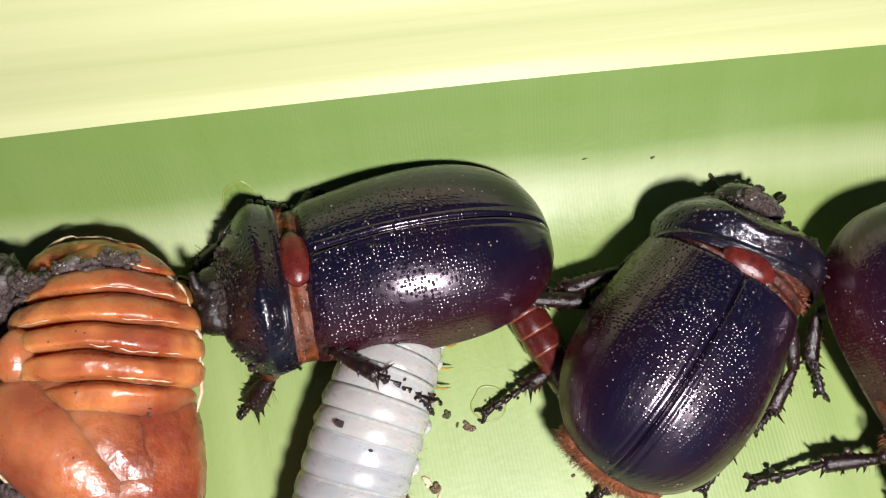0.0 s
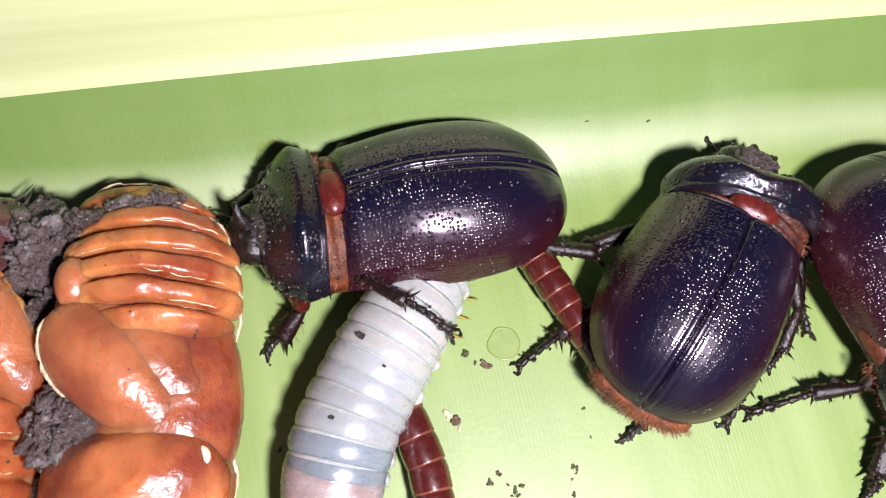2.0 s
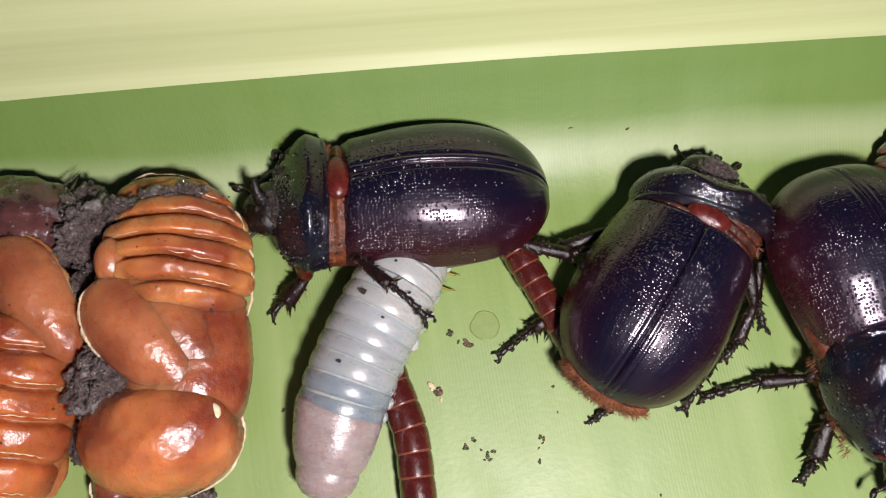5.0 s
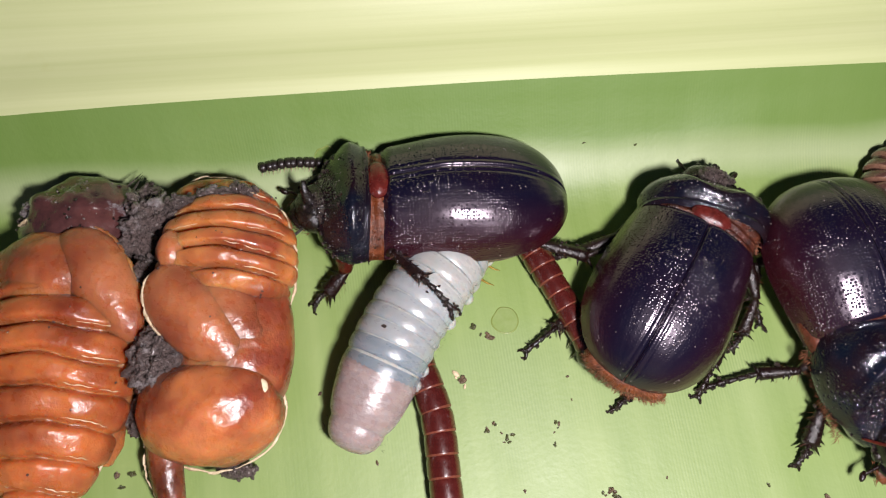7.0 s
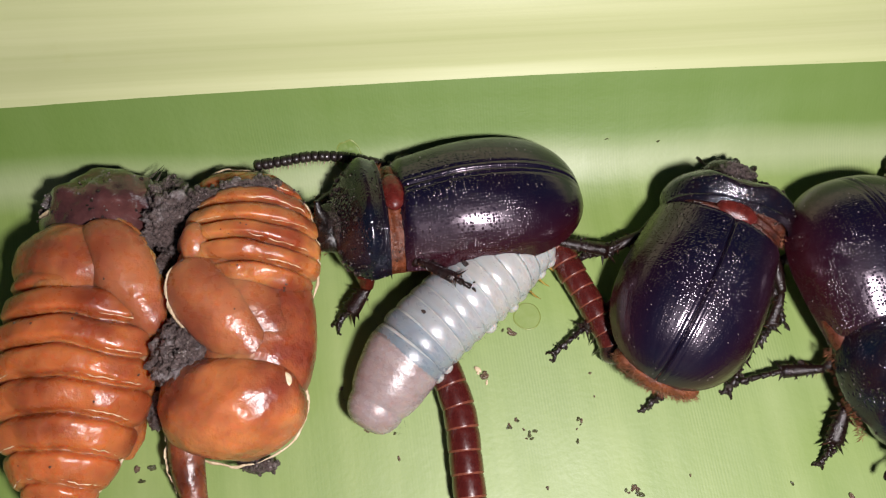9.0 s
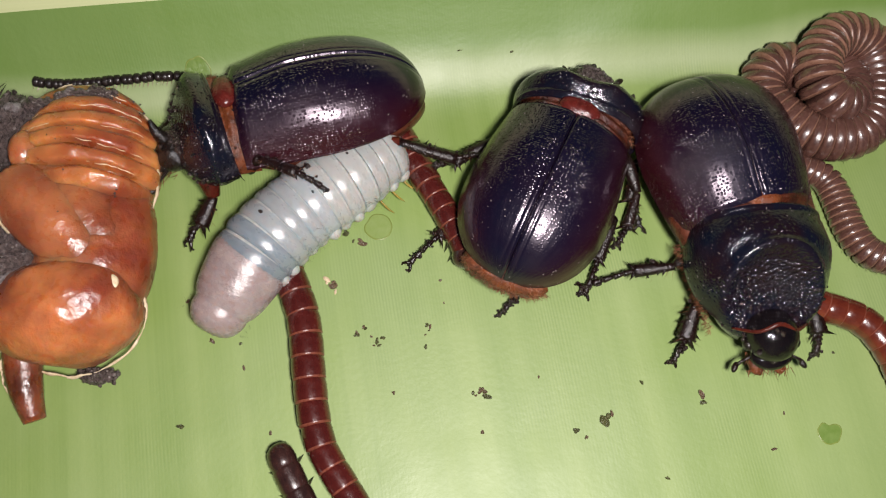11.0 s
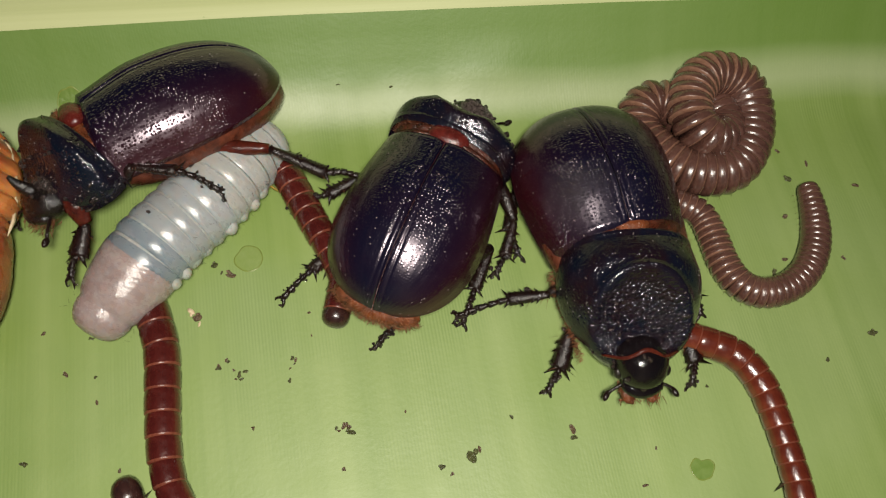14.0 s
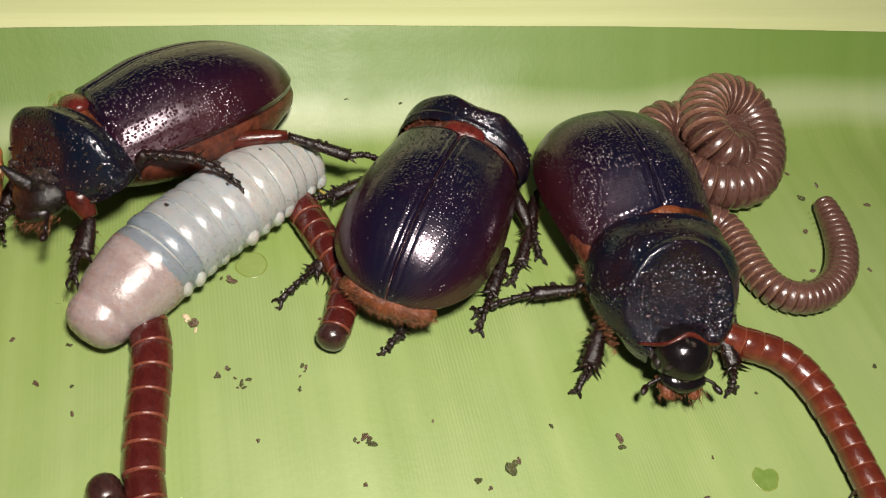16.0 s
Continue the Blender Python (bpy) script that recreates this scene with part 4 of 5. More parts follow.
def upright_pupa():
    p = thing("beetle_pupa", "chestnut beetle pupa with a dark mouldy head and soil", "pupa", pose(0, 0, 0), "beetle pupae")
    shape = dict(p0=(-61.4, -36.6), p1=(-65.6, 7.0), wide=11.4, high=8.8, ridges=10, depth=0.29, sag=0.8, zc=8.0, power=0.62)
    part("abdomen", ridged(**shape, nu=260, nv=90), PUPA_DEEP, p, "ridged chestnut abdomen")
    for groove, v0, v1 in ((1, 0.45, 0.30), (1, 0.20, 0.05), (2, 0.46, 0.36), (2, 0.16, 0.04), (3, 0.45, 0.33), (3, 0.12, 0.02), (4, 0.46, 0.30), (4, 0.15, 0.05), (5, 0.44, 0.35), (5, 0.10, 0.02), (6, 0.45, 0.33), (7, 0.44, 0.30)):
        part("skin_crease", ridged(**shape, seam=(groove, v0, v1)), RIM, p, "thin pale edge of a fold")
    part("thorax", blob(bmesh.new(), (-65.6, -3.0, 8.2), (9.5, 7.4, 8.2), 0.08, 2, 36, 48, freq=0.12), PUPA_RED, p, "smooth chestnut thorax")
    part("head_shell", blob(bmesh.new(), (-64.3, 5.9, 6.8), (9.6, 7.4, 7.5), 0.11, 9, 36, 48, freq=0.25), PUPA_DARK, p, "dark mouldy head shell")
    part("wing_sheath", pad((-58.2, -4.2, 13.9), 9.4, 4.9, 2.3, 131, (-4, -7), 3, 1.6), SHEATH, p, "teardrop wing sheath")
    bm = tube(bmesh.new(), [(-54.0, -10.5, 8.6), (-54.2, -16.0, 7.6), (-54.6, -22.0, 6.2), (-55.0, -28.0, 4.6)], [2.0, 1.9, 2.1, 1.7, 1.9, 1.5, 1.6, 0.8], 60, 16, flat=1.5)
    for v in bm.verts:
        v.co += Vector((0.6, 0.3, 0.6)) * noise.noise(v.co * 0.5) * 0.6
    part("side_fold", bm, PUPA, p, "lobed amber side fold")
    part("skin_rim", pad((-58.2, -4.2, 13.9), 9.4, 4.9, 2.3, 131, (-4, -7), 3, 1.6, rim=(0.3, 0.85, 0.5)), PUPA_RED, p)
    rim = [[(-74.4, -18.0, 6.0), (-71.4, -27.4, 6.0), (-67.4, -32.6, 5.6), (-61.0, -35.6, 5.4), (-56.8, -31.8, 5.6), (-54.6, -26.4, 5.8), (-53.4, -20.4, 6.2)],
           [(-74.6, 4.6, 8.0), (-71.0, 5.2, 11.4), (-66.0, 5.0, 13.6)]]
    for i, line in enumerate(rim):
        rng = random.Random(i + 9)
        bm = tube(bmesh.new(), line, [0.05] + [rng.uniform(0.05, 0.26) for _ in range(18)] + [0.05], 130, 8, flat=1.6)
        for v in bm.verts:
            v.co += Vector((1, 1, 0.5)) * (0.4 * noise.noise(v.co * 0.5) + 0.14 * noise.noise(v.co * 2.3))
        part("skin_rim", bm, RIM, p, "pale papery edge of shed skin")
    clod(p, "soil_clod", (-55.2, 6.6, 7.8), (3.8, 6.0, 5.6), 15)
    clod(p, "soil_clod", (-53.4, -1.5, 7.0), (1.6, 5.0, 5.0), 16)
    clod(p, "soil_clod", (-72.6, 6.6, 5.0), (2.4, 3.2, 4.4), 17, PUPA_DARK)
    bm = bmesh.new()
    for i, (a, b) in enumerate([((-59.6, 12.0, 9.0), (-57.6, 15.2, 8.6)), ((-58.4, 12.0, 8.6), (-57.6, 15.0, 8.4))]):
        spike(bm, a, b, 0.25, sides=5)
    part("root_scrap", bm, SOIL, p, "torn root scraps")
    return p


PUPA_CURLED = curled_pupa()
PUPA_UPRIGHT = upright_pupa()
MIDDLE_CLOD = clod(MIDDLE, "soil_clod", (9.6, 1.0, 5.0), (1.7, 2.8, 1.9), 41, material=SOIL, label="damp soil stuck to the head")
CLIMBER_CLOD = clod(CLIMBER, "soil_clod", (9.9, 0.6, 6.4), (2.0, 3.4, 1.2), 42, material=WET_SOIL, label="damp soil stuck to the head")



def grit(owner, sources, count, sizes, seed, material, label, keep=lambda p: True):
    """Grains stuck on the skin of some parts of a thing, in the thing's space."""
    rng = random.Random(seed)
    bpy.context.view_layer.update()
    inv = owner.matrix_world.inverted()
    spots = []
    for ob in sources:
        m = inv @ ob.matrix_world
        spots += [m @ v.co / MM for v in ob.data.vertices]
    spots = [p for p in spots if keep(p)]
    bm = bmesh.new()
    for p in rng.sample(spots, min(count, len(spots))):
        r = rng.uniform(*sizes)
        c = p + Vector((rng.uniform(-0.3, 0.3), rng.uniform(-0.3, 0.3), rng.uniform(0, 0.25) * r))
        blob(bm, c, (r * rng.uniform(0.7, 1.6), r, r * 0.8), 0.5, rng.random() * 9, 4, 6, turn=rng.uniform(0, 180), freq=1.5 / r)
    return tagged(part("grit", bm, material, owner, label), kind="stuff")


def kids(owner, *names):
    out = []
    for ob in owner.children_recursive:
        if ob.name.split(".")[0] in names:
            out.append(ob)
    return out


for owner, seed in ((CLIMBER, 1), (MIDDLE, 2), (FRONT, 3)):
    dusty = grit(owner, kids(owner, "pronotum"), 170 if seed == 1 else 70, (0.04, 0.12), seed, GRIT, "pale grains of dirt on the shield", lambda p: p.x > (4.5 if seed == 1 else 1.0))
    grit(owner, kids(owner, "elytron"), 40, (0.04, 0.10), seed + 10, GRIT, "dusty pale grains on the wing cases")
    soiled = grit(owner, kids(owner, "pronotum", "head"), 110 if seed < 3 else 24, (0.12, 0.42), seed + 20, WET_SOIL, "wet soil grains on the head", lambda p: p.x > (7.0 if seed == 1 else 12.5 if seed == 3 else 7.0) and (seed != 3 or abs(p.y) > 3.0))
    if owner == CLIMBER:
        CLIMBER_FORE = kids(owner, "pronotum", "head") + [CLIMBER_CLOD, dusty, soiled]
    if owner == MIDDLE:
        MIDDLE_FORE = kids(owner, "pronotum", "head") + [MIDDLE_CLOD, dusty, soiled]
    grit(owner, kids(owner, "waist"), 40, (0.08, 0.25), seed + 30, WET_SOIL, "soil grains in the joint")
    for k, leg_ob in enumerate(kids(owner, "leg")):
        grit(leg_ob, kids(leg_ob, "tibia", "tarsus"), 30, (0.12, 0.36), seed * 9 + k, WET_SOIL, "soil stuck to the leg")
for pupa, seed in ((PUPA_CURLED, 4), (PUPA_UPRIGHT, 5)):
    grit(pupa, kids(pupa, "soil_clod"), 420, (0.18, 0.5), seed, SOIL, "wet soil crumbs")
    grit(pupa, kids(pupa, "soil_clod", "head_shell"), 220, (0.08, 0.24), seed + 40, GRIT, "pale sand grains")
    grit(pupa, kids(pupa, "head_shell"), 70, (0.10, 0.3), seed + 50, WET_SOIL, "wet soil on the shell")
    grit(pupa, kids(pupa, "abdomen", "thorax", "wing_sheath"), 60, (0.06, 0.2), seed + 60, SOIL, "specks of soil", lambda p: p.z > 6)

# ---- superworms: chains of hard rings ----
WORM_PROFILE = [(-0.52, 0.90), (-0.42, 0.96), (-0.2, 1.0), (0.25, 1.0), (0.40, 0.985), (0.43, 0.985), (0.48, 0.95), (0.52, 0.88)]
WORM_RING = ring_mesh("worm_ring", WORM_PROFILE, [WORM, WORM_EDGE], edge_from=0.40)
WORM_RING_PALE = ring_mesh("worm_ring_pale", WORM_PROFILE, [WORM_PALE, WORM_EDGE], edge_from=0.40)
WORM_RING_DARK = ring_mesh("worm_ring_dark", WORM_PROFILE, [WORM_DARK, WORM_DARK])
CAP = ring_mesh("cap", [(-0.5, 0.93), (-0.2, 0.99), (0.1, 0.93), (0.32, 0.75), (0.45, 0.48), (0.5, 0.18)], [WORM_DARK])


def worm(label, points, r, n, tone, dark_from=0.75):
    w = thing("superworm", label, "worm", pose(0, 0, 0), "superworms")
    line = bend(points, n)
    rings = chain(w, "ring", lambda i, k: CAP if i == k - 1 else (WORM_RING_DARK if i / k > dark_from else tone), line, lambda k: r * (0.86 + 0.14 * math.sin(math.pi * min(1, k * 1.6)) ** 0.5), 1.06)
    bm = bmesh.new()
    for i in range(1, 4):
        m = frame_at(line, n - i)
        for s in (1, -1):
            spike(bm, m @ Vector((0, s * r * 0.7, -r * 0.4)), m @ Vector((0.8, s * (r + 0.4), -r * 0.9)), 0.28, sides=5)
    part("legs", bm, WORM_DARK, w, "tiny black legs")
    return w, rings


STRETCHED = worm("dark red-brown superworm stretched out beneath a white grub", [(-15.5, -1.0, 2.6), (-12.4, -9.0, 2.6), (-9.2, -16.0, 2.6), (-7.8, -22.4, 2.6), (-6.7, -28.0, 2.6), (-5.6, -32.0, 2.6), (-4.0, -35.6, 2.6), (-1.4, -39.0, 2.6), (2.6, -44.6, 2.6), (6.0, -51.0, 2.5)], 2.5, 17, WORM_RING, 0.88)[0]
NEIGHBOUR = worm("black-headed dark red superworm lying against another worm", [(1.6, -57.0, 2.4), (-0.4, -50.5, 2.4), (-3.6, -44.2, 2.4), (-6.7, -39.4, 2.4), (-8.8, -36.2, 2.4), (-11.0, -32.6, 2.4)], 2.35, 8, WORM_RING, 0.6)[0]
worm("orange-brown superworm creeping out under a beetle's head", [(59.0, -4.0, 2.4), (66.0, -8.0, 2.5), (73.4, -10.2, 2.5), (77.0, -14.4, 2.5), (78.8, -19.6, 2.5), (80.2, -25.0, 2.4), (81.2, -30.4, 2.4), (80.8, -35.8, 2.3)], 2.35, 17, WORM_RING_PALE, 0.86)
HIDER_LINE = [(-6.0, 24.0, 2.7), (1.6, 13.6, 3.0), (5.8, 7.4, 2.8), (9.8, 1.4, 2.8), (13.0, -3.8, 2.6), (13.2, -7.0, 2.5), (12.6, -12.2, 2.5), (10.5, -17.0, 2.5)]
HIDER, HIDER_RINGS = worm("dark red superworm hiding beneath two beetles", HIDER_LINE[:6], 2.45, 15, WORM_RING, 0.88)

# ---- millipedes ----
MILLI_PROFILE = [(-0.55, 0.84), (-0.42, 0.93), (-0.15, 0.975), (0.12, 1.0), (0.30, 1.0), (0.42, 0.97), (0.46, 0.90), (0.56, 0.84)]
MILLI_RING = ring_mesh("millipede_ring", MILLI_PROFILE, [MILLI, MILLI_EDGE], edge_from=0.30)
BLACK_PROFILE = [(-0.5, 0.66), (-0.38, 0.86), (-0.2, 0.97), (0.1, 1.0), (0.32, 0.97), (0.42, 0.82), (0.5, 0.66)]
BLACK_RING = ring_mesh("black_millipede_ring", BLACK_PROFILE, [BLACK_MILLI, BLACK_MILLI], sides=16)
MILLI_CAP = ring_mesh("millipede_cap", [(-0.5, 0.93), (-0.1, 0.99), (0.2, 0.88), (0.42, 0.55), (0.5, 0.15)], [MILLI])


def millipede(label, points, r, n, ring, taper=0.12, legs=True, cap=None, legged=None):
    w = thing("millipede", label, "millipede", pose(0, 0, 0), "millipedes")
    line = bend(points, n)
    rings = chain(w, "ring", lambda i, k: (cap if cap and i == k - 1 else ring), line, lambda k: r * (1 - taper * abs(2 * k - 1) ** 4), 1.12)
    if legs:
        bm = bmesh.new()
        for i in range(1, n):
            m = frame_at(line, i)
            for s in (1, -1):
                spike(bm, m @ Vector((0, s * r * 0.75, -r * 0.6)), m @ Vector((0.25, s * (r - 0.45), -r * 0.98)), 0.035, sides=4)
        part("legs", bm, legged or MILLI_EDGE, w, "row of fine short legs")
    return w, rings


COIL = [(67.6, 25.8, 3.4), (68.4, 28.6, 3.6), (66.3, 30.7, 4.2), (62.9, 31.4, 4.8), (60.5, 29.4, 4.5), (60.1, 25.7, 4.0), (62.8, 22.2, 3.8), (66.8, 19.3, 3.8), (71.4, 18.9, 3.8), (75.6, 20.4, 3.9), (78.2, 24.9, 4.2),
        (79.0, 30.1, 4.6), (77.7, 34.2, 5.8), (74.1, 35.7, 7.4), (70.0, 34.5, 8.2), (67.6, 30.4, 8.2), (67.7, 26.2, 7.8), (70.3, 24.0, 6.6), (73.2, 25.0, 5.4), (74.4, 27.8, 4.6), (73.6, 30.4, 4.4), (72.6, 32.2, 4.2)]
millipede("brown millipede lying coiled in two turns", COIL, 3.75, 54, MILLI_RING, cap=MILLI_CAP)
millipede("slender brown millipede bent into a hook on the leaf", [(62.6, 15.6, 2.5), (66.9, 13.8, 2.5), (70.0, 12.2, 2.5), (71.7, 8.3, 2.5), (73.0, 4.1, 2.5), (75.2, 0.8, 2.5), (78.7, -0.4, 2.5), (82.8, 0.9, 2.5), (86.1, 4.0, 2.4), (88.0, 8.3, 2.4), (88.6, 12.9, 2.3), (88.3, 17.5, 2.2), (88.1, 19.4, 2.0)], 2.45, 44, MILLI_RING, 0.35, cap=MILLI_CAP)
CREEPER, CREEPER_RINGS = millipede("thin black millipede creeping out behind a beetle", [(-25 + i, 19, 5) for i in range(4)], 0.95, 26, BLACK_RING, 0.25, legs=False)
for ring_ob in CREEPER_RINGS:
    ring_ob.scale = (1.08 * MM, 0.85 * MM, 0.85 * MM)
    bm = bmesh.new()
    for s in (1, -1):
        for k in (-0.3, 0.3):
            spike(bm, (k, s * 0.7, -0.6), (k + 0.2, s * 1.75, -0.85), 0.06, sides=4)
    me = bpy.data.meshes.new("feet")
    bm.to_mesh(me)
    bm.free()
    me.materials.append(MILLI_EDGE)
    feet_ob = new("feet", me)
    feet_ob.parent = ring_ob

# ---- the white grub: soft rings that slide on each other ----
GRUB_PROFILE = [(-0.62, 0.90), (-0.52, 0.940), (-0.42, 0.966), (-0.30, 0.986), (-0.18, 0.997), (-0.05, 1.0), (0.15, 0.997), (0.40, 0.980), (0.52, 0.960), (0.62, 0.93)]
GRUB_END = [(-0.9, 0.16), (-0.86, 0.36), (-0.74, 0.60), (-0.52, 0.82), (-0.25, 0.94), (0.05, 1.0), (0.35, 0.97), (0.55, 0.88), (0.7, 0.7)]
GRUB_MESH = {m.name: ring_mesh("grub_ring", GRUB_PROFILE, [m, GRUB_EDGE], sides=36, edge_from=0.40) for m in (GRUB, GRUB_GREY, GRUB_MILK)}
TAIL_PROFILE = [(-0.92, 0.05), (-0.91, 0.22), (-0.85, 0.43), (-0.70, 0.62), (-0.45, 0.76), (-0.10, 0.86), (0.20, 0.895), (0.38, 0.885), (0.45, 0.90), (0.70, 1.00), (1.0, 1.07), (1.3, 1.12), (1.65, 1.165), (2.0, 1.195),
                (2.35, 1.23), (2.7, 1.26), (2.76, 1.25), (2.83, 1.265), (3.2, 1.27), (3.45, 1.25)]
GRUB_TAIL_MESH = ring_mesh("grub_tail", TAIL_PROFILE, [GRUB_TAIL], sides=40)
GRUB_NOSE = ring_mesh("grub_front_cap", [(-x, r) for x, r in reversed(GRUB_END)], [GRUB], sides=36)
GRUB_N, GRUB_LEN = 16, 38.0
GRUB_KEYS = [  # seconds, then four points from tail to front
    (0.0, (-17.0, -29.0), (-15.8, -15.0), (-13.6, -4.5), (-10.8, 5.5)),
    (0.5, (-18.6, -29.0), (-17.2, -15.0), (-14.6, -4.5), (-11.6, 5.2)),
    (1.5, (-21.6, -27.5), (-20.2, -13.0), (-16.6, -4.0), (-12.0, 5.0)),
    (2.5, (-19.4, -28.0), (-18.0, -16.6), (-15.0, -6.6), (-10.2, 2.6)),
    (3.0, (-18.9, -28.0), (-17.2, -15.6), (-14.6, -4.6), (-10.9, 5.5)),
    (3.5, (-19.4, -24.2), (-18.0, -14.2), (-15.0, -5.4), (-10.6, 4.4)),
    (4.2, (-19.6, -24.8), (-18.7, -15.0), (-16.2, -5.6), (-11.8, 5.0)),
    (6.3, (-20.2, -22.9), (-18.2, -12.1), (-15.2, -2.7), (-11.4, 6.2)),
    (7.0, (-21.0, -21.5), (-18.0, -11.5), (-14.8, -2.7), (-10.4, 5.0)),
    (8.0, (-21.8, -20.2), (-18.2, -10.6), (-13.8, -2.8), (-8.6, 4.0)),
    (9.0, (-22.0, -19.2), (-17.7, -9.7), (-12.7, -3.2), (-7.0, 3.2)),
    (10.2, (-21.8, -19.2), (-16.8, -8.8), (-10.8, -1.2), (-4.0, 4.8)),
    (12.3, (-21.0, -17.0), (-15.6, -5.6), (-9.0, 2.8), (-2.8, 10.2)),
    (13.5, (-19.2, -14.9), (-13.4, -3.5), (-6.8, 5.4), (-1.4, 14.2)),
    (14.5, (-17.6, -13.7), (-11.2, -1.9), (-4.8, 7.8), (0.2, 16.6)),
    (16.0, (-16.6, -14.7), (-10.2, -3.8), (-3.4, 5.0), (3.2, 13.0)),
]


def grub_size(k):
    return 4.7 + 1.45 * smooth(0.0, 0.36, k) - 1.4 * smooth(0.70, 1.02, k)


def grub_line(points):
    """Ring centres of the grub, evenly spaced from its tail, at its fixed length."""
    p = [Vector((*q, 0)) for q in points]
    p.append(p[-1] + (p[-1] - p[-2]).normalized() * 14)
    line = bend(p, 120)
    run, out, want = 0.0, [line[0]], GRUB_LEN / GRUB_N
    for a, b in zip(line, line[1:]):
        run += (b - a).length
        if run >= want * len(out) and len(out) <= GRUB_N:
            out.append(b.copy())
    while len(out) <= GRUB_N:
        out.append(out[-1] + (out[-1] - out[-2]))
    for i, q in enumerate(out):
        q.z = grub_size(i / GRUB_N) * 0.93
    return out


def grub():
    g = thing("beetle_grub", "plump translucent white grub with a pinkish tail", "grub", pose(0, 0, 0))
    rng = random.Random(4)
    line = grub_line(GRUB_KEYS[6][1:])
    tones = [GRUB_GREY] * 6 + [GRUB_MILK] * 4 + [GRUB] * 6

    def pick(i, n):
        return GRUB_TAIL_MESH if i == 0 else (GRUB_NOSE if i == n - 1 else GRUB_MESH[tones[i].name])

    rings = chain(g, "ring", pick, line, grub_size, 1.12, 0.95)
    for ob in rings[1:4]:
        bpy.data.objects.remove(ob)
    rings[1:4] = [rings[0]] * 3
    rings[0].name = "tail"
    for i, ob in enumerate(rings):
        if 0 < i < 4:
            continue
        bm = bmesh.new()
        for _ in range(20):
            a = radians(rng.choice((0, 180)) + rng.uniform(-38, 32))
            foot = Vector((rng.uniform(-0.4, 0.4), 0.98 * math.cos(a), 0.98 * math.sin(a)))
            spike(bm, foot, foot * 1.0 + Vector((rng.uniform(-0.3, 0.3), 0.16 * math.cos(a), 0.16 * math.sin(a))), 0.006, sides=3)
        me = bpy.data.meshes.new("bristles")
        bm.to_mesh(me)
        bm.free()
        me.materials.append(LEG)
        if i > 3:
            lobe = bmesh.new()
            for s, size in ((-1, rng.uniform(0.6, 1.1)), (1, rng.uniform(0.5, 0.9))):
                blob(lobe, (0, s * 880, -120), (430, 190 * size, 300), 0.1, i, 12, 14, freq=0.003)
            part("side_lobe", lobe, GRUB_EDGE, ob, "pale side lobes")
        if 12 < i < 16:
            claw = tube(bmesh.new(), [(0, -850, -500), (150, -1150, -620), (420, -1330, -780)], [60, 50, 15], 10, 8)
            part("leg", claw, AMBER, ob, "short amber leg")
        hair = new("bristles", me)
        hair.parent = ob
        tagged(hair, kind="stuff")
    for i, a, x, s in ((6, 75, 0.1, 0.07), (10, 62, 0.0, 0.12), (9, 100, 0.2, 0.05), (12, 80, 0.1, 0.05)):
        bm = blob(bmesh.new(), (x * 1000, 990 * math.cos(radians(a)), 990 * math.sin(radians(a))), (s * 1300, s * 900, s * 500), 0.4, i, 8, 10, freq=0.01)
        part("dirt_speck", bm, SOIL, rings[i])
    return g, rings


GRUB_THING, GRUB_RINGS = grub()


# ---- crumbs, stains and specks on the leaf ----
def crumb(x, y, size, seed, tone=None, long=1.0):
    rng = random.Random(seed)
    bm = blob(bmesh.new(), (0, 0, 0), (size * long, size * 0.7, size * 0.5), 0.4, seed, 8, 10, freq=1.0)
    for i in range(2):
        blob(bm, (rng.uniform(-1, 1) * size, rng.uniform(-1, 1) * size, 0), (size * 0.5, size * 0.4, size * 0.35), 0.4, seed + 9, 6, 8, freq=1.0)
    ob = part("soil_crumb", bm, tone or (FLAKE if seed % 2 == 0 else CRUMB), None, "small dark crumb of damp soil on the leaf")
    z = leaf_z(y - along(x)) + size * 0.3
    ob.matrix_world = pose(x * MM, y * MM, z * MM, 0, 0, rng.uniform(0, 180))
    return tagged(ob, category="crumb", group="soil crumbs on the leaf")


CRUMBS_WEST = [(-27.0, -14.7, 0.35), (-20.1, -14.9, 0.3), (-17.2, -24.0, 0.35), (-18.2, -20.4, 0.3), (-22.4, -20.4, 0.35), (-52.8, -29.0, 0.6), (-55.0, -29.4, 0.6), (-53.8, -31.0, 0.4), (-33.2, 34.6, 0.3),
               (-60.5, 33.0, 0.22), (-12.0, -33.0, 0.35), (-24.8, -33.0, 0.45)]
CRUMBS_MIDDLE = [(-5.6, -10.6, 0.8), (-4.6, -2.1, 0.55), (-1.9, -3.5, 0.7), (-3.4, -3.2, 0.35), (-1.2, -17.7, 0.45), (1.8, -18.6, 0.4), (-0.4, -16.6, 0.3), (9.0, -15.6, 0.35), (10.5, -8.4, 0.3),
                 (10.7, 29.4, 0.3), (5.0, -26.0, 0.25), (-0.1, -16.8, 0.3), (0.9, -17.9, 0.2), (2.6, -18.0, 0.35), (1.4, -19.2, 0.2), (2.2, -19.1, 0.25), (9.5, -15.7, 0.3), (9.4, -16.3, 0.2),
                 (8.9, -17.0, 0.2), (9.1, -18.8, 0.3), (11.3, -11.9, 0.2), (-1.2, -17.8, 0.45)]
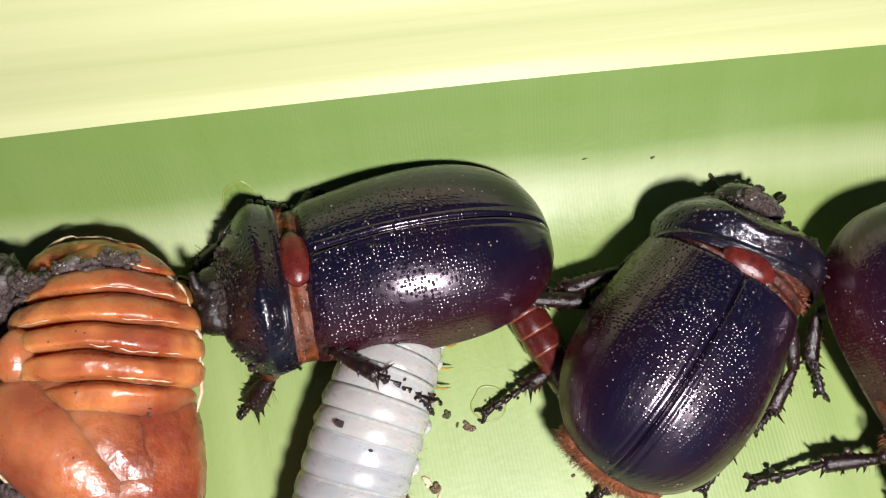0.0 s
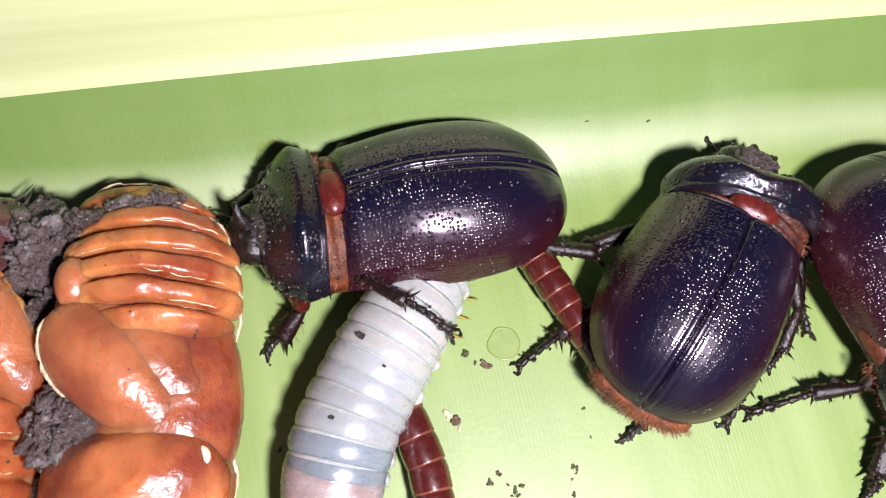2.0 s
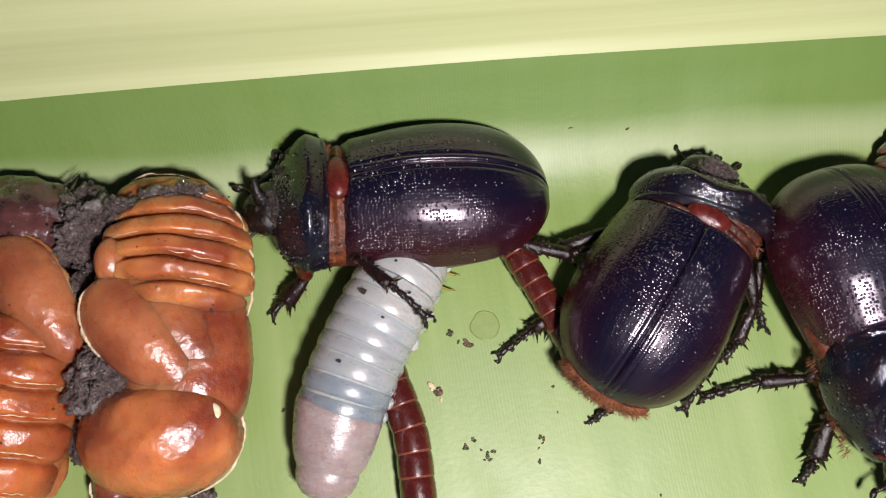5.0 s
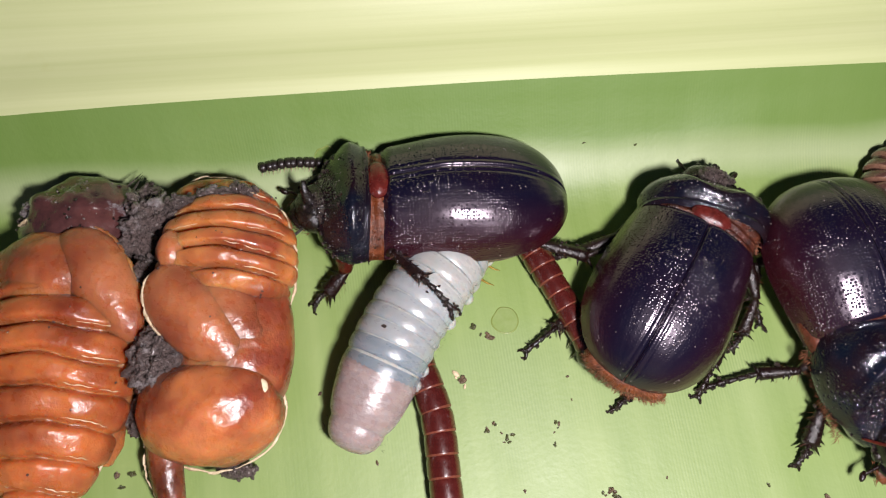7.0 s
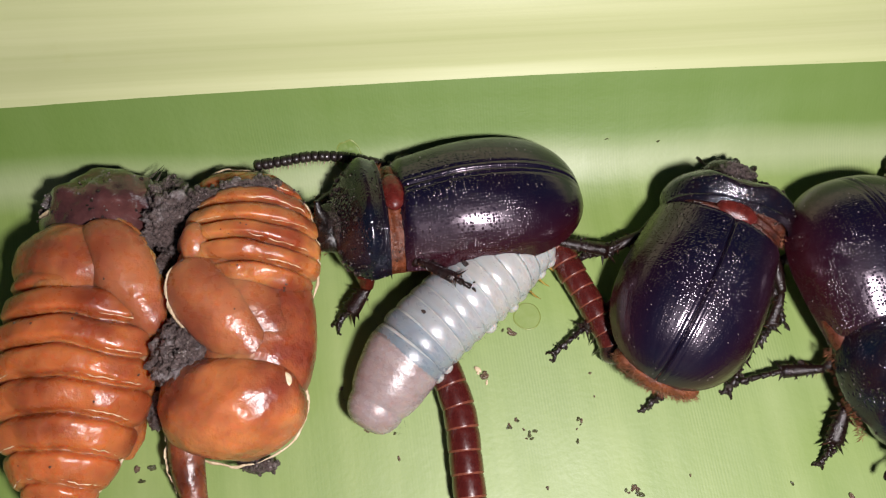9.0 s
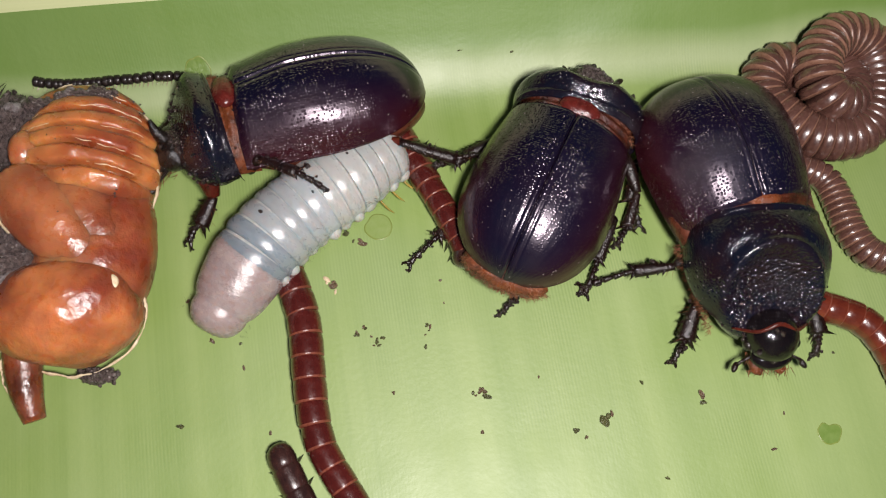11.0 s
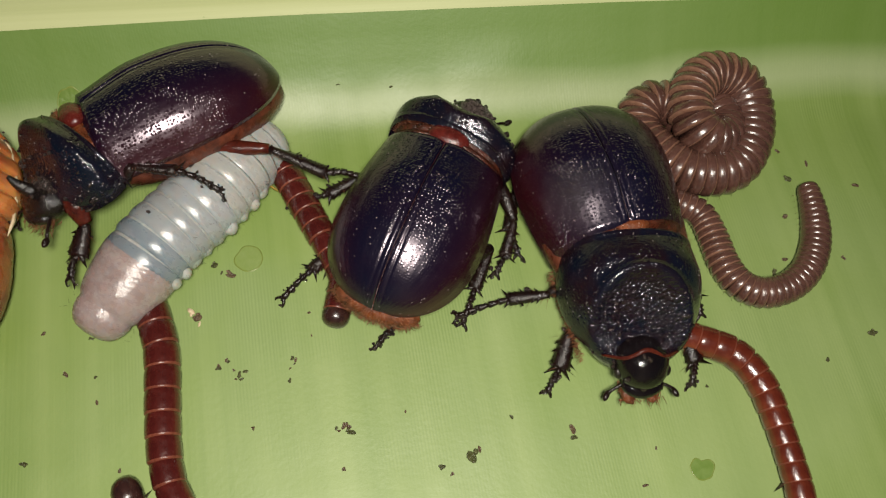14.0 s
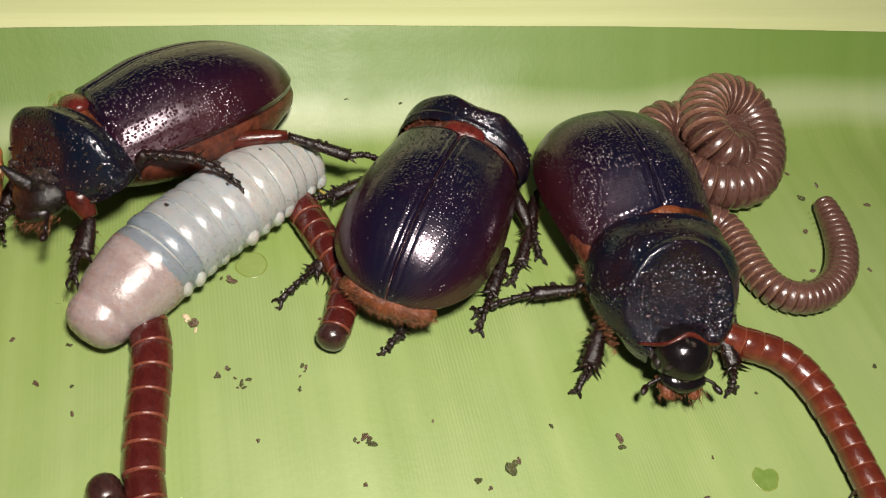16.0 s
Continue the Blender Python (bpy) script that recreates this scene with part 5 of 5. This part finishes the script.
CRUMBS_SOUTH = [(17.6, -24.7, 0.5), (18.3, -25.4, 0.35), (18.2, -30.6, 0.3), (35.8, -27.7, 1.1), (36.8, -26.4, 0.45), (31.6, -29.3, 0.5), (33.2, -30.1, 0.35), (41.2, -21.7, 0.3), (50.0, -22.7, 0.6),
                (50.1, -23.9, 0.55), (60.2, -29.8, 0.35), (19.3, 30.2, 0.3), (26.0, -22.0, 0.25), (44.8, -35.0, 0.3), (62.0, -24.5, 0.25), (16.5, -25.1, 0.35), (17.0, -25.4, 0.3), (18.6, -25.5, 0.5),
                (18.2, -24.7, 0.4)]
CRUMBS_EAST = [(86.1, 21.2, 0.7), (84.9, 26.6, 0.35), (91.2, 18.7, 0.3), (97.4, 21.2, 0.55), (96.4, -4.6, 0.6), (93.7, 7.7, 0.35), (88.8, -9.4, 0.4), (84.8, 14.2, 0.6), (82.0, 4.2, 0.5),
               (84.0, 6.6, 0.5), (70.0, -15.0, 0.3), (89.6, 24.6, 0.4)]
for i, (x, y, s) in enumerate(CRUMBS_WEST + CRUMBS_MIDDLE + CRUMBS_SOUTH + CRUMBS_EAST):
    crumb(x, y, s * 0.85, i + 1, long=1.0 if s > 0.75 else 1.0 + 0.8 * ((i * 37) % 10) / 10)
crumb(-6.8, -9.6, 0.5, 71, RIM, 1.3)
crumb(-5.2, -11.5, 0.3, 72, RIM)


def wet_spot(x, y, r, seed, label, inner, lobes=0.0):
    """A dried drop: a faint disc and a narrow rim. lobes: how far it is notched into two."""
    def at(k, a):
        k *= r * (1 + 0.16 * noise.noise((math.cos(a) * 1.3, math.sin(a) * 1.3, seed)) - lobes * math.exp(-((a - 1.6) / 0.5) ** 2))
        px, py = k * math.cos(a), k * math.sin(a)
        return px, py, leaf_top(x + px, y + py - along(x + px)).z

    def disc(u, v):
        px, py, z = at(u * 0.9, 2 * math.pi * v)
        return (px, py, z + 0.05)

    def rim(u, v):
        px, py, z = at(0.9 + 0.1 * u, 2 * math.pi * v)
        return (px, py, z + 0.05 + 0.04 * math.sin(math.pi * u) - 0.06 * u)

    ob = part("wet_spot", sheet(sheet(bmesh.new(), disc, 10, 40, closed=True), rim, 4, 40, closed=True, slot=1), [inner, WET_RIM], None, label)
    ob.matrix_world = pose(x * MM, y * MM, 0)
    return tagged(ob, category="stain", group="wet stains on the leaf")


wet_spot(0.3, -0.5, 2.2, 1, "round yellowish ring stain dried on the leaf", WET_PALE)
wet_spot(68.5, -26.8, 1.8, 2, "small heart-shaped dark green stain on the leaf", WET, 0.5)
wet_spot(-30.6, 21.6, 2.2, 3, "dark green damp stain on the leaf", WET)


# ---- what moves ----
CLIMBER_ROWS = [  # seconds, joint x and y in mm, turn, roll, lift
    (0.0, -20.6, 11.4, 195.4, 12, 1.6), (0.5, -20.8, 11.5, 194.8, 12, 1.7), (1.0, -21.3, 11.7, 193.2, 12, 1.9), (1.5, -21.1, 11.6, 193.0, 12, 2.0),
    (2.0, -20.3, 11.8, 193.2, 13, 2.5), (2.5, -20.1, 11.9, 193.6, 13, 2.5), (3.0, -20.1, 12.6, 192.6, 14, 2.5), (3.5, -20.0, 12.1, 192.6, 14, 2.6),
    (4.2, -20.0, 12.4, 191.0, 14, 2.6), (6.3, -19.9, 13.5, 189.6, 14, 2.6), (7.0, -19.6, 13.2, 189.8, 14, 2.6), (7.5, -20.1, 13.0, 190.4, 14, 2.6),
    (8.0, -20.4, 11.3, 192.8, 15, 2.6), (8.5, -20.6, 10.7, 195.4, 15, 2.6), (9.0, -20.3, 10.2, 196.1, 15, 2.6), (9.5, -20.1, 10.1, 196.7, 16, 2.6),
    (10.2, -20.2, 10.2, 196.9, 18, 2.8), (12.3, -20.7, 10.0, 212.4, 24, 5.2), (13.0, -20.3, 9.8, 215.0, 26, 5.8), (13.5, -20.1, 9.6, 216.6, 27, 5.9), (14.0, -20.0, 9.3, 217.4, 28, 6.0),
    (15.0, -19.7, 9.1, 219.4, 28, 6.0), (15.5, -19.0, 8.7, 220.8, 28, 6.0), (16.0, -18.8, 8.4, 222.0, 28, 6.0),
]
MIDDLE_ROWS = [
    (0.0, 26.7, 14.9, 58.0), (0.5, 26.7, 14.9, 59.0), (1.0, 27.1, 14.9, 59.4), (1.5, 27.8, 14.7, 59.8), (2.0, 28.4, 14.4, 60.6), (3.0, 28.3, 14.3, 61.8), (4.2, 27.9, 14.1, 62.2),
    (6.3, 28.4, 14.5, 64.4), (7.5, 28.3, 14.7, 66.2), (9.0, 28.4, 14.9, 68.0), (10.2, 28.9, 14.8, 67.4), (12.3, 28.8, 15.9, 72.4), (14.0, 29.0, 15.5, 70.8), (16.0, 28.0, 15.5, 69.8),
]
FRONT_ROWS = [(0.0, 54.6, 2.0, -70.0), (4.2, 54.6, 2.0, -70.2), (10.2, 54.5, 2.0, -70.5), (12.3, 55.9, 2.6, -70.0), (14.5, 55.4, 2.8, -71.0), (16.0, 55.2, 3.2, -73.5)]
CREEPER_PATH = [(x, y, leaf_z(y - along(x)) + 1.0) for x, y in ((-4.0, 22.5), (-14.0, 21.5), (-24.0, 21.0), (-30.0, 21.2), (-36.0, 20.6), (-42.0, 19.0), (-48.0, 17.6), (-54.0, 17.4), (-62.0, 17.4), (-72.0, 17.0), (-84.0, 13.0), (-98.0, 6.0))]
CREEPER_KEYS = [(0.0, 0.0), (4.2, 1.0), (6.3, 8.5), (7.0, 11.4), (8.0, 15.0), (9.0, 15.6), (10.2, 21.0), (12.3, 35.5), (16.0, 47.0)]
HIDER_KEYS = [(0.0, 0.0), (10.2, 0.0), (12.3, 1.0), (13.0, 2.4), (13.5, 3.8), (14.0, 5.0), (14.5, 6.2), (16.0, 8.0)]
HIDER_DRIFT = [(0.0, 0.0, 0.0), (8.5, 0.0, 0.0), (10.2, 0.3, 0.1), (12.3, 1.4, 0.6), (14.0, 1.8, 0.9), (15.0, 1.4, 0.9), (15.5, 1.0, 0.9), (16.0, 0.2, 1.0)]  # seconds, mm in x and y


def slide(rings, points, keys, first):
    """Moves a chain of rings along a fixed line; keys: seconds and millimetres gone."""
    line = bend(points, 260)
    step = sum((b - a).length for a, b in zip(line, line[1:])) / 260
    for i, ob in enumerate(rings):
        rows = []
        for t, gone in keys:
            k = max(1, min(259, round((first(i) + gone) / step)))
            m = frame_at(line, k)
            m.translation = line[k] * MM
            rows.append((t, m))
        walk(ob, rows)


def motions():
    walk(CLIMBER, [(t, beetle_pose(x, y, z, turn, roll, -3)) for t, x, y, turn, roll, z in CLIMBER_ROWS])
    walk(MIDDLE, [(t, beetle_pose(x, y, 2.5, turn)) for t, x, y, turn in MIDDLE_ROWS])
    walk(FRONT, [(t, beetle_pose(x, y, 2.4, turn)) for t, x, y, turn in FRONT_ROWS])
    neck = Matrix.Translation(Vector((1.5, 0, 7)) * MM)
    for ob in CLIMBER_FORE:
        base = ob.matrix_basis.copy()
        walk(ob, [(t, neck @ pose(0, 0, 0, 0, nod, twist) @ neck.inverted() @ base) for t, nod, twist in ((0.0, 0, 0), (7.5, 0, 0), (10.2, 2, 2), (12.3, 10, 14), (14.0, 11, 19), (16.0, 11, 18))])
    for ob in MIDDLE_FORE:
        base = ob.matrix_basis.copy()
        walk(ob, [(t, neck @ pose(0, 0, 0, 0, 0, twist) @ neck.inverted() @ base) for t, twist in ((0.0, 0), (9.0, 0), (10.2, -1), (12.3, -17), (16.0, -17))])
    walk(HIDER, [(t, pose(x * MM, y * MM, 0)) for t, x, y in HIDER_DRIFT])
    waist = Matrix.Translation(Vector((-9.3, -15.0, 0)) * MM)
    walk(STRETCHED, [(t, waist @ pose(0, 0, 0, 0, 0, turn) @ waist.inverted()) for t, turn in ((0.0, 1), (13.5, 1), (14.5, 0.5), (15.5, -1.0), (16.0, -3.0))])
    walk(NEIGHBOUR, [(t, pose(x * MM, y * MM, 0)) for t, x, y in ((0.0, 0.5, -2.2), (13.5, 0.4, -2.0), (14.5, 0.1, -0.9), (15.5, 0.0, 0.2), (16.0, -0.4, 0.4))])
    hip = CLIMBER_LEGS[2].location.copy()
    walk(CLIMBER_LEGS[2], [(t, Matrix.Translation(hip) @ pose(0, 0, 0, *a)) for t, a in ((0.0, (0, 0, 2)), (7.0, (0, -2, 0)), (10.2, (0, -5, -3)), (12.4, (3, -17.5, -29)), (14.0, (4, -22, -30)), (16.0, (3, -20.5, -27)))])
    hip1 = CLIMBER_LEGS[1].location.copy()
    walk(CLIMBER_LEGS[1], [(t, Matrix.Translation(hip1) @ pose(0, 0, 0, *a)) for t, a in ((0.0, (0, -2, 7)), (3.0, (-1, -3, 6)), (7.0, (-4, -3, 0)), (8.5, (-3, -4, 7)), (10.2, (-4, -6, 13)), (12.4, (-18, -14, 3)), (14.0, (-18, -14, 19)), (16.0, (-20, -15, 15)))])
    lines = [(t, grub_line(p)) for t, *p in GRUB_KEYS]
    for i, ob in enumerate(GRUB_RINGS):
        if 0 < i < 4:
            continue
        rows = []
        for t, line in lines:
            mid = (line[i] + line[i + 1]) / 2
            m = frame_at([line[i], mid, line[4 if i == 0 else i + 1]], 1)
            m.translation = mid * MM
            rows.append((t, m))
        walk(ob, rows)
    slide(CREEPER_RINGS, CREEPER_PATH, CREEPER_KEYS, lambda i: 25.4 - i * 1.0)
    pitch = sum((b - a).length for a, b in zip(bend(HIDER_LINE[:6], 60), bend(HIDER_LINE[:6], 60)[1:])) / 15
    slide(HIDER_RINGS, HIDER_LINE, HIDER_KEYS, lambda i: (i + 0.5) * pitch)


motions()
